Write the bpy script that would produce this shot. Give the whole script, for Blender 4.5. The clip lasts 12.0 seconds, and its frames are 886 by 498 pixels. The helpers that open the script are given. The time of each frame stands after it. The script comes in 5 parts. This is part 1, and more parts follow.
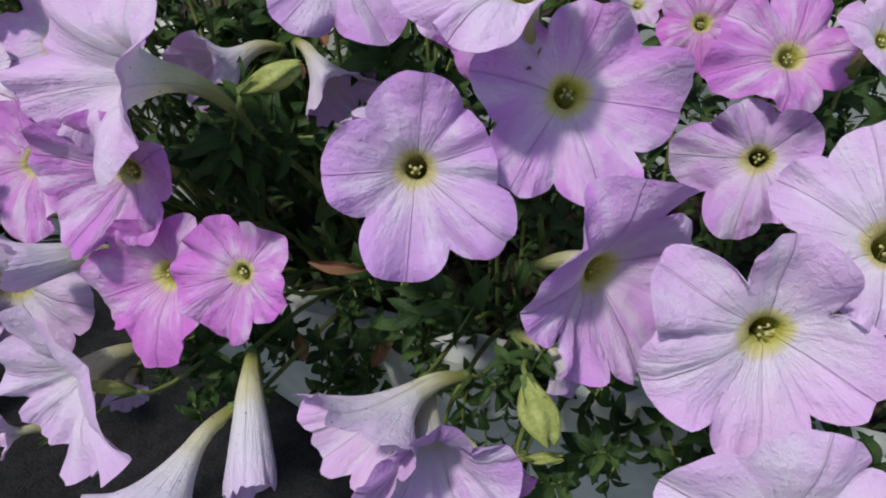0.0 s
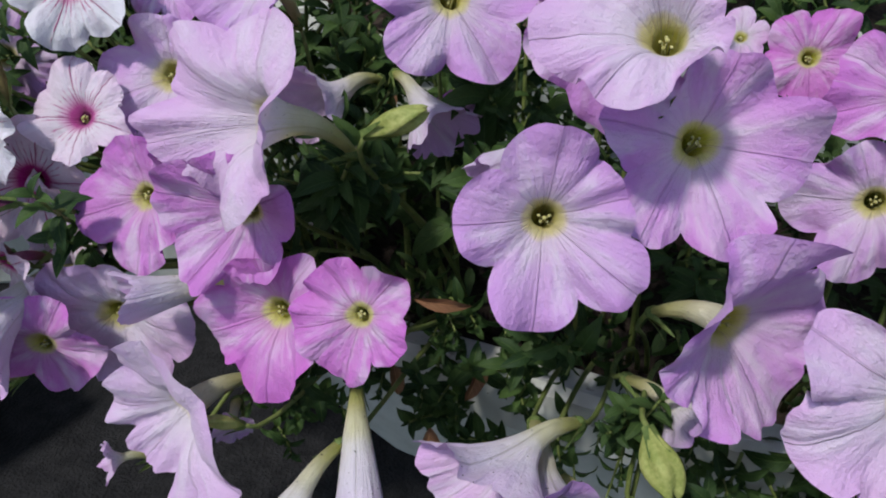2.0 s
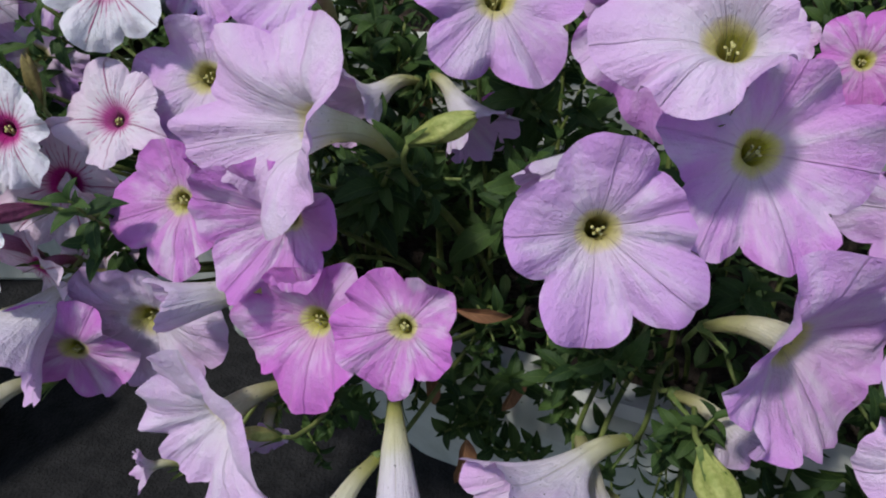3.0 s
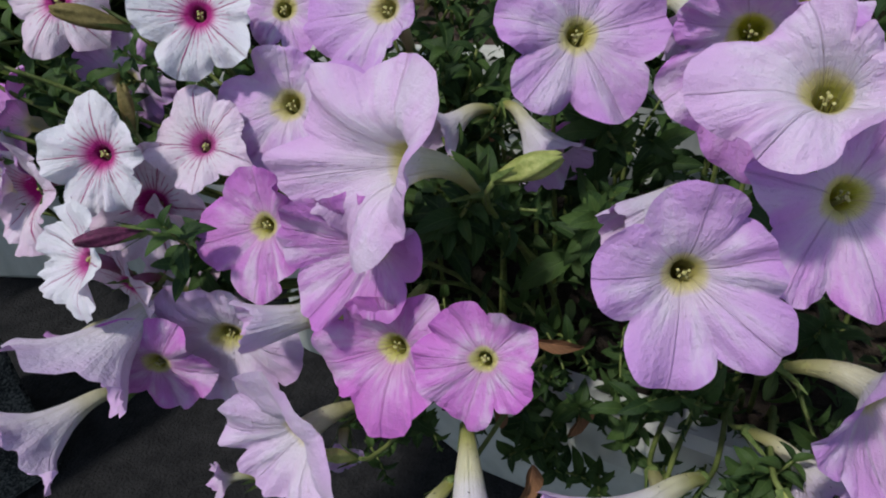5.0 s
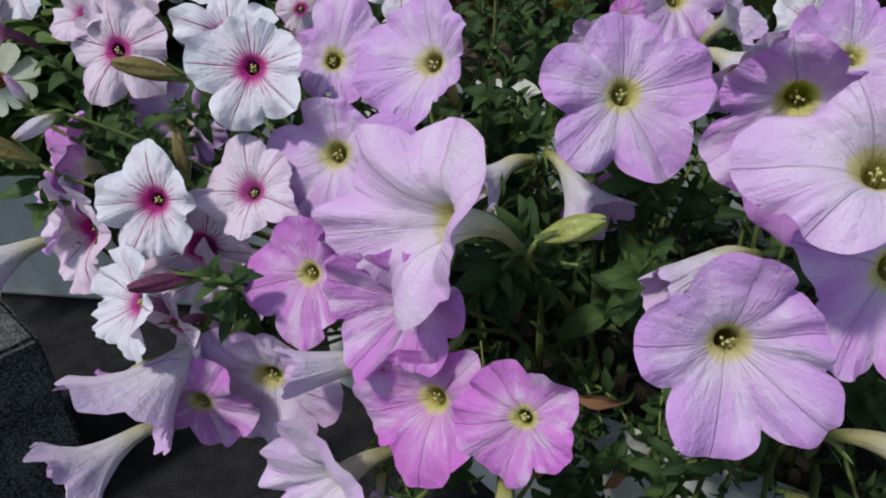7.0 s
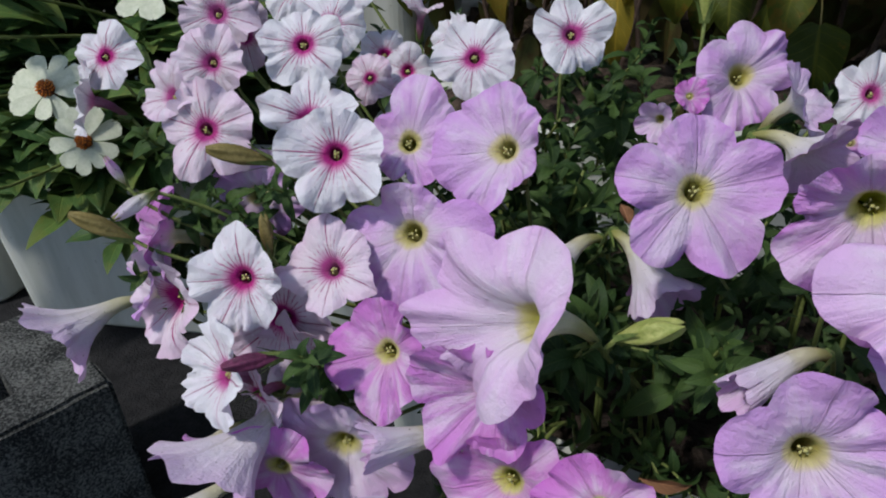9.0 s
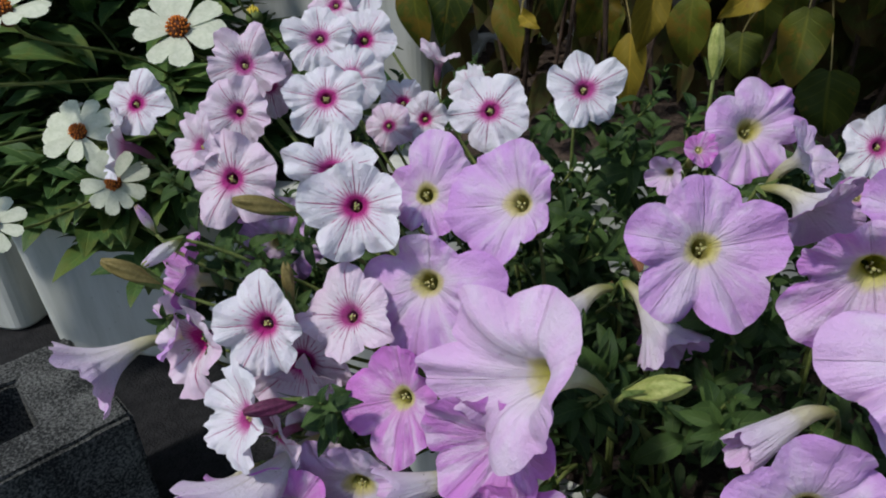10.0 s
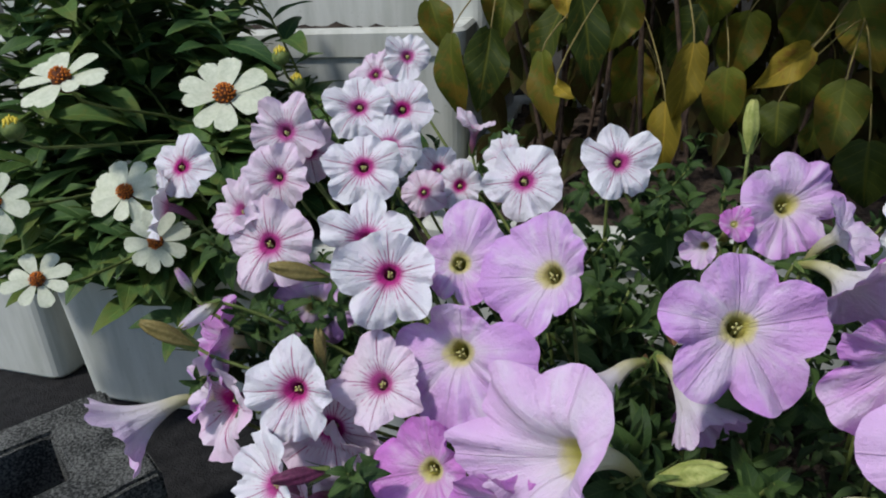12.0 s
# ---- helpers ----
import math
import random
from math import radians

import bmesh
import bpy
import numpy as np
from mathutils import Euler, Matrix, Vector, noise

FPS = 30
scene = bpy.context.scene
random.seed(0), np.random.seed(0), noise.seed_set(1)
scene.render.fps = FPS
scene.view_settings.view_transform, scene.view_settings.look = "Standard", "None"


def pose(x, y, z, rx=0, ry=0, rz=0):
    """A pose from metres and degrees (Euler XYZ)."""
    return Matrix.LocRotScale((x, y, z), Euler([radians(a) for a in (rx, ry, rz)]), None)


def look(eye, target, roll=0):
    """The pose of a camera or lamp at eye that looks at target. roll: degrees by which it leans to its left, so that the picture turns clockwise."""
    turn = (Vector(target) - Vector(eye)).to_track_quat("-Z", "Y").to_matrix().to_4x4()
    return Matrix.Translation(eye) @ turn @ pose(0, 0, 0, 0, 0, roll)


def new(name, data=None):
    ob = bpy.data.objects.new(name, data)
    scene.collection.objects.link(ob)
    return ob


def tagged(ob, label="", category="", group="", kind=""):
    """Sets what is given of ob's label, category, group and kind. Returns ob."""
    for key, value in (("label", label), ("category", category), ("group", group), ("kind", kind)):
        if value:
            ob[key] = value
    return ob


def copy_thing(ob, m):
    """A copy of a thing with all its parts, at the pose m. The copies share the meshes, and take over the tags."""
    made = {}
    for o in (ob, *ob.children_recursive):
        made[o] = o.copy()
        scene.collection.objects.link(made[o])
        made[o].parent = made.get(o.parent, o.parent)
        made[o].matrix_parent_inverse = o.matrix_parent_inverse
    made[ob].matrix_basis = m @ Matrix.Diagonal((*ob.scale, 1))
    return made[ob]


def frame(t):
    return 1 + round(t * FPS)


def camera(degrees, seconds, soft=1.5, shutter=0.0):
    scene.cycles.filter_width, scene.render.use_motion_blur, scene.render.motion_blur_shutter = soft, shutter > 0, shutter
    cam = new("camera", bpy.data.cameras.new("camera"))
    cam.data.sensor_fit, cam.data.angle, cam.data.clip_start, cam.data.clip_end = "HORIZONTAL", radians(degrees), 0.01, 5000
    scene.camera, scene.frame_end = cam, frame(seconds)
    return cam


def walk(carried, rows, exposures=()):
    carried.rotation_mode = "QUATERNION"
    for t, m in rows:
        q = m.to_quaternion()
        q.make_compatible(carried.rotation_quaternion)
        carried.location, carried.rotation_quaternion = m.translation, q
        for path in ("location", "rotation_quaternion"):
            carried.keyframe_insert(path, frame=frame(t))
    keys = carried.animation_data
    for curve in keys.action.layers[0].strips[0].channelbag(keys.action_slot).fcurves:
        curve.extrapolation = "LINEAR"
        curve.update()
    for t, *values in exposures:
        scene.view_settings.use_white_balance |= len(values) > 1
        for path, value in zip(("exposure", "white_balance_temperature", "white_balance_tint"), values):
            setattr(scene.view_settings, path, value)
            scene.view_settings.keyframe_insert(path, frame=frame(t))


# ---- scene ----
cam = camera(65.1, 12.0, soft=2.0)
PATH = [
    (0, (0.008, 0.013, 0.645), (0.038, 1.69, -0.444), 0.2),
    (0.5, (0.002, 0.017, 0.647), (0.016, 1.69, -0.447), 0.0),
    (1, (-0.011, 0.021, 0.652), (-0.019, 1.7, -0.434), -0.1),
    (1.5, (-0.018, 0.024, 0.657), (-0.049, 1.698, -0.437), -0.2),
    (2, (-0.028, 0.024, 0.659), (-0.08, 1.7, -0.43), -0.3),
    (2.5, (-0.036, 0.03, 0.659), (-0.107, 1.703, -0.435), -0.4),
    (4.5, (-0.053, 0.037, 0.665), (-0.216, 1.695, -0.442), -1.1),
    (5, (-0.059, 0.035, 0.674), (-0.253, 1.695, -0.425), -1.2),
    (5.5, (-0.061, 0.034, 0.678), (-0.278, 1.698, -0.41), -1.3),
    (6, (-0.065, 0.036, 0.681), (-0.306, 1.705, -0.396), -1.4),
    (6.5, (-0.064, 0.038, 0.684), (-0.326, 1.71, -0.382), -1.5),
    (7, (-0.064, 0.039, 0.69), (-0.35, 1.714, -0.364), -1.6),
    (7.5, (-0.082, 0.042, 0.7), (-0.387, 1.716, -0.351), -1.9),
    (9.5, (-0.085, 0.04, 0.74), (-0.485, 1.723, -0.263), -2.5),
    (10, (-0.084, 0.037, 0.748), (-0.506, 1.736, -0.218), -2.5),
    (10.5, (-0.087, 0.035, 0.747), (-0.538, 1.754, -0.17), -2.5),
    (11, (-0.088, 0.035, 0.749), (-0.563, 1.767, -0.132), -2.5),
    (11.5, (-0.088, 0.037, 0.752), (-0.594, 1.775, -0.098), -2.6),
    (12, (-0.084, 0.039, 0.757), (-0.609, 1.784, -0.068), -2.5),
]
walk(cam, [(t, look(eye, target, roll)) for t, eye, target, roll in PATH],
     exposures=[(0, 0.02), (2.5, -0.02), (5, -0.14), (7.5, -0.05), (9.5, -0.12), (12, 0.0)])

# ---- light ----
SUN_FROM = Vector((-0.34, -0.42, 0.84)).normalized()
world = bpy.data.worlds.new("sky")
scene.world = world
world.use_nodes = True
wn = world.node_tree
sky = wn.nodes.new("ShaderNodeTexSky")
sky.sky_type, sky.sun_disc = "NISHITA", False
sky.sun_elevation = math.asin(SUN_FROM.z)
sky.sun_rotation = math.atan2(SUN_FROM.x, SUN_FROM.y)
wn.links.new(sky.outputs[0], wn.nodes["Background"].inputs[0])
wn.nodes["Background"].inputs[1].default_value = 0.145
lamp = bpy.data.lights.new("sun", "SUN")
lamp.energy, lamp.angle, lamp.color = 3.1, radians(5), (1.0, 0.965, 0.93)
new("sun", lamp).matrix_basis = look(SUN_FROM * 5, (0, 0, 0))


# ---- materials ----
class Nodes:
    """Short hand for a material's node tree."""

    def __init__(self, name):
        self.mat = bpy.data.materials.new(name)
        self.mat.use_nodes = True
        self.tree = self.mat.node_tree
        self.tree.nodes.clear()
        self.out = self.tree.nodes.new("ShaderNodeOutputMaterial")

    def add(self, kind, **inputs):
        node = self.tree.nodes.new(kind)
        for key, value in inputs.items():
            self.put(node.inputs[key.replace("_", " ")], value)
        return node

    def put(self, socket, value):
        if isinstance(value, bpy.types.NodeSocket):
            self.tree.links.new(value, socket)
        else:
            socket.default_value = value

    def math(self, op, a, b=0.0, c=0.0):
        node = self.tree.nodes.new("ShaderNodeMath")
        node.operation = op
        for k, value in enumerate((a, b, c)):
            self.put(node.inputs[k], value)
        return node.outputs[0]

    def span(self, x, a, b, lo=0.0, hi=1.0):
        node = self.tree.nodes.new("ShaderNodeMapRange")
        node.interpolation_type = "SMOOTHSTEP"
        for k, value in enumerate((x, a, b, lo, hi)):
            self.put(node.inputs[k], value)
        return node.outputs[0]

    def mix(self, f, a, b, blend="MIX"):
        node = self.tree.nodes.new("ShaderNodeMix")
        node.data_type, node.blend_type = "RGBA", blend
        for socket, value in ((node.inputs[0], f), (node.inputs[6], a), (node.inputs[7], b)):
            self.put(socket, value)
        return node.outputs[2]

    def ramp(self, x, *stops):
        node = self.tree.nodes.new("ShaderNodeValToRGB")
        while len(node.color_ramp.elements) < len(stops):
            node.color_ramp.elements.new(1.0)
        for element, (at, colour) in zip(node.color_ramp.elements, stops):
            element.position, element.color = at, (*colour, 1)
        self.put(node.inputs[0], x)
        return node.outputs[0]

    def noise(self, scale, detail=3.0, vector=None, rough=0.55):
        node = self.add("ShaderNodeTexNoise", Scale=scale, Detail=detail, Roughness=rough)
        if vector is not None:
            self.put(node.inputs["Vector"], vector)
        return node.outputs[0]

    def bump(self, height, strength, distance):
        return self.add("ShaderNodeBump", Height=height, Strength=strength, Distance=distance).outputs[0]

    def local(self):
        return self.add("ShaderNodeTexCoord").outputs["Object"]

    def uv(self):
        split = self.add("ShaderNodeSeparateXYZ", Vector=self.add("ShaderNodeTexCoord").outputs["UV"])
        return split.outputs[0], split.outputs[1]

    def chance(self):
        return self.add("ShaderNodeObjectInfo").outputs["Random"]

    def finish(self, colour, rough=0.6, normal=None, thin=0.0, spec=0.3, sheen=0.0):
        shade = self.add("ShaderNodeBsdfPrincipled", Base_Color=colour, Roughness=rough)
        shade.inputs["Specular IOR Level"].default_value = spec
        shade.inputs["Sheen Weight"].default_value = sheen
        if normal is not None:
            self.put(shade.inputs["Normal"], normal)
        result = shade.outputs[0]
        if thin:
            glow = self.add("ShaderNodeBsdfTranslucent", Color=colour)
            if normal is not None:
                self.put(glow.inputs["Normal"], normal)
            node = self.tree.nodes.new("ShaderNodeMixShader")
            self.put(node.inputs[0], thin)
            self.put(node.inputs[1], result)
            self.put(node.inputs[2], glow.outputs[0])
            result = node.outputs[0]
        self.put(self.out.inputs[0], result)
        return self.mat


def petal_material(name, stops, vein, vein_reach, vein_depth, tint, specks=0.0):
    """A petal: u counts the five lobes, v runs from the foot of the tube to the rim."""
    n = Nodes(name)
    u, v = n.uv()
    where = n.local()
    cloud = n.noise(70, 3, where)
    base = n.ramp(n.math("ADD", v, n.math("MULTIPLY", n.math("SUBTRACT", cloud, 0.5), 0.16)), *stops)
    flow = n.add("ShaderNodeCombineXYZ", X=n.math("MULTIPLY", u, 2.6), Y=n.math("MULTIPLY", v, 1.2), Z=n.math("MULTIPLY", n.chance(), 30.0))
    wash = n.math("MULTIPLY", n.span(n.noise(1.3, 3, flow.outputs[0]), 0.42, 0.7), n.span(v, 0.4, 0.5))
    base = n.mix(n.math("MULTIPLY", wash, 0.62), base, (0.81, 0.76, 0.83, 1))
    # main vein in the middle of each lobe, finer ones beside it
    main = n.math("ABSOLUTE", n.math("SUBTRACT", n.math("FRACT", u), 0.5))
    main = n.span(main, 0.004, n.math("SUBTRACT", 0.036, n.math("MULTIPLY", v, 0.026)), 1, 0)
    fine = n.math("ABSOLUTE", n.math("SUBTRACT", n.math("FRACT", n.math("ADD", n.math("MULTIPLY", u, 7.0), n.math("MULTIPLY", n.noise(160, 2, where), 0.5))), 0.5))
    fine = n.math("MULTIPLY", n.span(fine, 0.02, 0.2, 1, 0), n.span(n.noise(4.5, 2, flow.outputs[0]), 0.36, 0.6))
    ragged = n.math("MULTIPLY", n.math("SUBTRACT", n.noise(260, 2, where), 0.5), 0.5)
    reach = n.math("ADD", v, ragged)
    mask = n.math("MAXIMUM", n.math("MULTIPLY", main, n.span(reach, vein_reach + 0.12, vein_reach + 0.38, 1, 0.12)), n.math("MULTIPLY", fine, n.span(reach, vein_reach - 0.1, vein_reach + 0.16, 1, 0.0)))
    colour = n.mix(n.math("MULTIPLY", mask, vein_depth), base, (*vein, 1))
    if specks:
        dot = n.span(n.noise(620, 1, where), 0.735, 0.77)
        colour = n.mix(n.math("MULTIPLY", dot, specks), colour, (0.05, 0.045, 0.02, 1))
    vary = n.add("ShaderNodeHueSaturation", Color=colour, Hue=n.math("ADD", 0.486, n.math("MULTIPLY", n.chance(), 0.022)), Saturation=n.math("ADD", tint - 0.04, n.math("MULTIPLY", n.chance(), 0.22)), Value=n.math("ADD", 0.94, n.math("MULTIPLY", cloud, 0.12)))
    stretch = n.add("ShaderNodeCombineXYZ", X=n.math("MULTIPLY", u, 9.0), Y=n.math("MULTIPLY", v, 2.5), Z=n.math("MULTIPLY", n.chance(), 40.0))
    ribs = n.noise(1.6, 3, stretch.outputs[0])
    relief = n.math("ADD", n.math("MULTIPLY", ribs, 0.34), n.math("MULTIPLY", n.noise(170, 4, where, 0.7), 0.75))
    relief = n.math("ADD", n.math("SUBTRACT", relief, n.math("MULTIPLY", main, 0.22)), n.math("MULTIPLY", fine, 0.07))
    return n.finish(vary.outputs[0], 0.62, n.bump(relief, 1.0, 0.0022), thin=0.42, spec=0.12, sheen=0.15)


THROAT = ((0.0, (0.42, 0.43, 0.07)), (0.28, (0.60, 0.58, 0.12)), (0.36, (0.72, 0.67, 0.36)))
MAGENTA = ((0.0, (0.30, 0.12, 0.12)), (0.26, (0.42, 0.05, 0.20)), (0.37, (0.60, 0.10, 0.34)))
PETAL = {
    "lilac": petal_material("lilac_petal", (*THROAT, (0.41, (0.77, 0.64, 0.77)), (0.58, (0.73, 0.49, 0.77)), (1.0, (0.68, 0.36, 0.74))), (0.55, 0.24, 0.60), 0.50, 0.17, 1.0),
    "pink": petal_material("pink_petal", (*THROAT, (0.405, (0.72, 0.46, 0.68)), (0.54, (0.70, 0.36, 0.70)), (1.0, (0.66, 0.26, 0.66))), (0.50, 0.13, 0.47), 0.54, 0.36, 1.0),
    "pale": petal_material("pale_lilac_petal", (*THROAT, (0.42, (0.81, 0.74, 0.82)), (0.62, (0.79, 0.635, 0.81)), (1.0, (0.75, 0.52, 0.78))), (0.65, 0.44, 0.68), 0.46, 0.14, 1.0),
    "white": petal_material("white_petal", (*MAGENTA, (0.44, (0.74, 0.44, 0.62)), (0.52, (0.80, 0.79, 0.83)), (1.0, (0.82, 0.83, 0.86))), (0.46, 0.03, 0.22), 0.60, 0.95, 1.0),
    "blush": petal_material("blush_petal", (*MAGENTA, (0.44, (0.77, 0.48, 0.65)), (0.54, (0.82, 0.76, 0.81)), (1.0, (0.79, 0.63, 0.76))), (0.46, 0.03, 0.22), 0.60, 0.95, 1.0),
}
BACK = ((0.0, (0.36, 0.38, 0.09)), (0.11, (0.58, 0.57, 0.25)), (0.24, (0.76, 0.74, 0.53)), (0.38, (0.80, 0.78, 0.75)))
OUTSIDE = {
    "lilac": petal_material("lilac_petal_outside", (*BACK, (0.64, (0.79, 0.66, 0.82)), (1.0, (0.68, 0.42, 0.74))), (0.60, 0.56, 0.34), 0.42, 0.35, 1.0, 0.8),
    "pink": petal_material("pink_petal_outside", (*BACK, (0.60, (0.76, 0.54, 0.75)), (1.0, (0.65, 0.28, 0.67))), (0.60, 0.54, 0.34), 0.42, 0.35, 1.0, 0.8),
    "pale": petal_material("pale_petal_outside", (*BACK, (0.70, (0.80, 0.77, 0.83)), (1.0, (0.77, 0.64, 0.81))), (0.60, 0.58, 0.36), 0.42, 0.35, 1.0, 0.8),
    "white": petal_material("white_petal_outside", ((0.0, (0.20, 0.12, 0.07)), (0.16, (0.40, 0.14, 0.24)), (0.34, (0.66, 0.36, 0.52)), (0.52, (0.80, 0.70, 0.78)), (1.0, (0.82, 0.79, 0.84))), (0.34, 0.05, 0.17), 0.34, 0.8, 1.0),
}
OUTSIDE["blush"] = OUTSIDE["white"]


def leaf_material(name, young, old, spots=(0.10, 0.09, 0.02), spotted=0.0, thin=0.22, rough=0.6):
    n = Nodes(name)
    u, v = n.uv()
    where = n.local()
    mix = n.math("ADD", n.math("MULTIPLY", n.chance(), 0.75), n.math("MULTIPLY", n.noise(90, 3, where), 0.3))
    colour = n.mix(mix, (*old, 1), (*young, 1))
    middle = n.math("ABSOLUTE", n.math("SUBTRACT", u, 0.5))
    side = n.math("ABSOLUTE", n.math("SUBTRACT", n.math("FRACT", n.math("SUBTRACT", n.math("MULTIPLY", v, 7.0), n.math("MULTIPLY", middle, 4.0))), 0.5))
    vein = n.math("MAXIMUM", n.span(middle, 0.01, 0.05, 1, 0), n.math("MULTIPLY", n.span(side, 0.02, 0.1, 1, 0), 0.5))
    colour = n.mix(n.math("MULTIPLY", vein, 0.4), colour, (young[0] * 1.7, young[1] * 1.5, young[2] * 1.6, 1))
    if spotted:
        blot = n.span(n.math("ADD", n.noise(28, 4, where, 0.7), n.math("MULTIPLY", n.chance(), 0.12)), 0.56, 0.66)
        colour = n.mix(n.math("MULTIPLY", blot, spotted), colour, (*spots, 1))
    relief = n.math("SUBTRACT", n.math("MULTIPLY", n.noise(300, 3, where), 0.5), n.math("MULTIPLY", vein, 0.6))
    return n.finish(colour, rough, n.bump(relief, 0.6, 0.001), thin=thin, spec=0.2)


LEAF = leaf_material("petunia_leaf", (0.062, 0.112, 0.027), (0.012, 0.034, 0.012))
DEEP = leaf_material("petunia_leaf_old", (0.06, 0.10, 0.03), (0.025, 0.05, 0.02))
ZLEAF = leaf_material("zinnia_leaf", (0.095, 0.165, 0.04), (0.02, 0.06, 0.022), (0.16, 0.15, 0.03), 0.35, rough=0.5)
YLEAF = leaf_material("yellowing_leaf", (0.105, 0.12, 0.012), (0.016, 0.036, 0.008), (0.16, 0.10, 0.012), 0.75, thin=0.3)
GOLD = leaf_material("golden_leaf", (0.28, 0.21, 0.02), (0.18, 0.14, 0.017), (0.20, 0.09, 0.02), 0.7, thin=0.3)
# darker copy of the yellowing leaf: shade inside the shrub painted in
SHADE = leaf_material("shaded_shrub_leaf", (0.05, 0.055, 0.012), (0.015, 0.025, 0.008), (0.05, 0.025, 0.008), 0.6, thin=0.15)
DRY = leaf_material("withered_leaf", (0.33, 0.19, 0.09), (0.16, 0.075, 0.04), (0.06, 0.02, 0.015), 0.8, thin=0.1, rough=0.7)


def plain(name, low, high, scale, rough=0.7, grain=600, strength=0.5, depth=0.001, thin=0.0, spec=0.3):
    n = Nodes(name)
    where = n.local()
    cloud = n.math("ADD", n.math("MULTIPLY", n.noise(scale, 4, where), 0.65), n.math("MULTIPLY", n.noise(grain, 2, where), 0.35))
    colour = n.mix(n.span(cloud, 0.32, 0.68), (*low, 1), (*high, 1))
    return n.finish(colour, rough, n.bump(n.noise(grain, 3, where), strength, depth), thin=thin, spec=spec)


STEM = plain("green_stem", (0.09, 0.13, 0.03), (0.20, 0.24, 0.07), 60, 0.6, thin=0.1)
SEPAL = plain("green_sepal", (0.07, 0.12, 0.03), (0.17, 0.22, 0.06), 120, 0.6, thin=0.15)
BUDGREEN = plain("green_bud", (0.22, 0.27, 0.06), (0.40, 0.42, 0.14), 120, 0.6, thin=0.15)
PURPLE = plain("purple_bud", (0.06, 0.012, 0.035), (0.16, 0.035, 0.09), 120, 0.55, thin=0.1)
OLIVE = plain("olive_bud", (0.12, 0.10, 0.03), (0.25, 0.20, 0.07), 120, 0.6, thin=0.1)
POLLEN = plain("pale_pollen", (0.32, 0.31, 0.10), (0.52, 0.48, 0.22), 800, 0.8)
ZPETAL = plain("cream_ray_petal", (0.52, 0.57, 0.42), (0.68, 0.71, 0.57), 90, 0.6, 500, 0.3, thin=0.25)
DISC = plain("orange_floret", (0.30, 0.05, 0.01), (0.72, 0.24, 0.02), 900, 0.8)
CONE = plain("brown_disc", (0.04, 0.015, 0.008), (0.16, 0.05, 0.015), 700, 0.85)
YBUD = plain("yellow_floret", (0.45, 0.33, 0.02), (0.75, 0.62, 0.08), 700, 0.7)
WOOD = plain("dark_twig", (0.035, 0.022, 0.016), (0.10, 0.065, 0.045), 90, 0.85)
SOIL = plain("dark_soil", (0.012, 0.009, 0.007), (0.05, 0.036, 0.026), 45, 0.95, 260, 1.0, 0.006)
LITTER = plain("leaf_litter", (0.015, 0.011, 0.008), (0.085, 0.06, 0.045), 60, 0.95, 200, 1.0, 0.004)
# dark asphalt, lowered to near black with the shade put into its colour
ASPHALT = plain("dark_shaded_ground", (0.004, 0.004, 0.005), (0.018, 0.018, 0.019), 60, 0.95, 320, 1.0, 0.004)


def planter_material():
    n = Nodes("weathered_white_planter")
    where = n.local()
    streak = n.noise(7, 5, n.add("ShaderNodeMapping", Vector=where, Scale=(5.0, 5.0, 0.7)).outputs[0])
    colour = n.mix(n.span(streak, 0.35, 0.7), (0.52, 0.54, 0.50, 1), (0.40, 0.42, 0.38, 1))
    speck = n.span(n.noise(120, 3, where, 0.7), 0.66, 0.74)
    colour = n.mix(n.math("MULTIPLY", speck, 0.55), colour, (0.16, 0.15, 0.11, 1))
    return n.finish(colour, 0.7, n.bump(n.noise(180, 4, where), 0.35, 0.001))


def block_material():
    n = Nodes("porous_dark_concrete")
    where = n.local()
    cell = n.noise(900, 2, where, 0.8)
    cloud = n.noise(24, 4, where)
    fine = n.noise(400, 3, where, 0.75)
    colour = n.mix(n.span(n.math("ADD", n.math("MULTIPLY", fine, 0.7), n.math("MULTIPLY", cloud, 0.3)), 0.42, 0.62), (0.025, 0.027, 0.026, 1), (0.21, 0.215, 0.20, 1))
    return n.finish(colour, 0.95, n.bump(n.math("ADD", cell, fine), 1.0, 0.003), spec=0.15)


PLANTER, BLOCK = planter_material(), block_material()
RENDER = plain("grey_render", (0.06, 0.06, 0.06), (0.11, 0.11, 0.107), 12, 0.9, 200, 0.5, 0.003)


# ---- building ----
def part(name, bm, materials, parent=None, label="", smooth=True):
    """Links a bmesh as one mesh object, under parent where there is one."""
    mesh = bpy.data.meshes.new(name)
    bm.to_mesh(mesh)
    bm.free()
    for mat in materials if isinstance(materials, (tuple, list)) else (materials,):
        mesh.materials.append(mat)
    if smooth:
        mesh.shade_smooth()
    ob = new(name, mesh)
    ob.parent = parent
    return tagged(ob, label)


def empty(name, at, label, category, group="", kind=""):
    ob = new(name)
    ob.empty_display_size = 0.01
    ob.matrix_basis = at if isinstance(at, Matrix) else Matrix.Translation(at)
    return tagged(ob, label, category, group, kind)


def facing(at, face, spin=0.0):
    """A pose at a point whose z axis is face and whose y axis is as upright as it can be."""
    z = Vector(face).normalized()
    up = Vector((0, 0, 1)) if abs(z.z) < 0.97 else Vector((0, 1, 0))
    y = (up - z * up.dot(z)).normalized()
    x = y.cross(z)
    m = Matrix((x, y, z)).transposed().to_4x4()
    return Matrix.Translation(at) @ m @ Matrix.Rotation(radians(spin), 4, "Z")


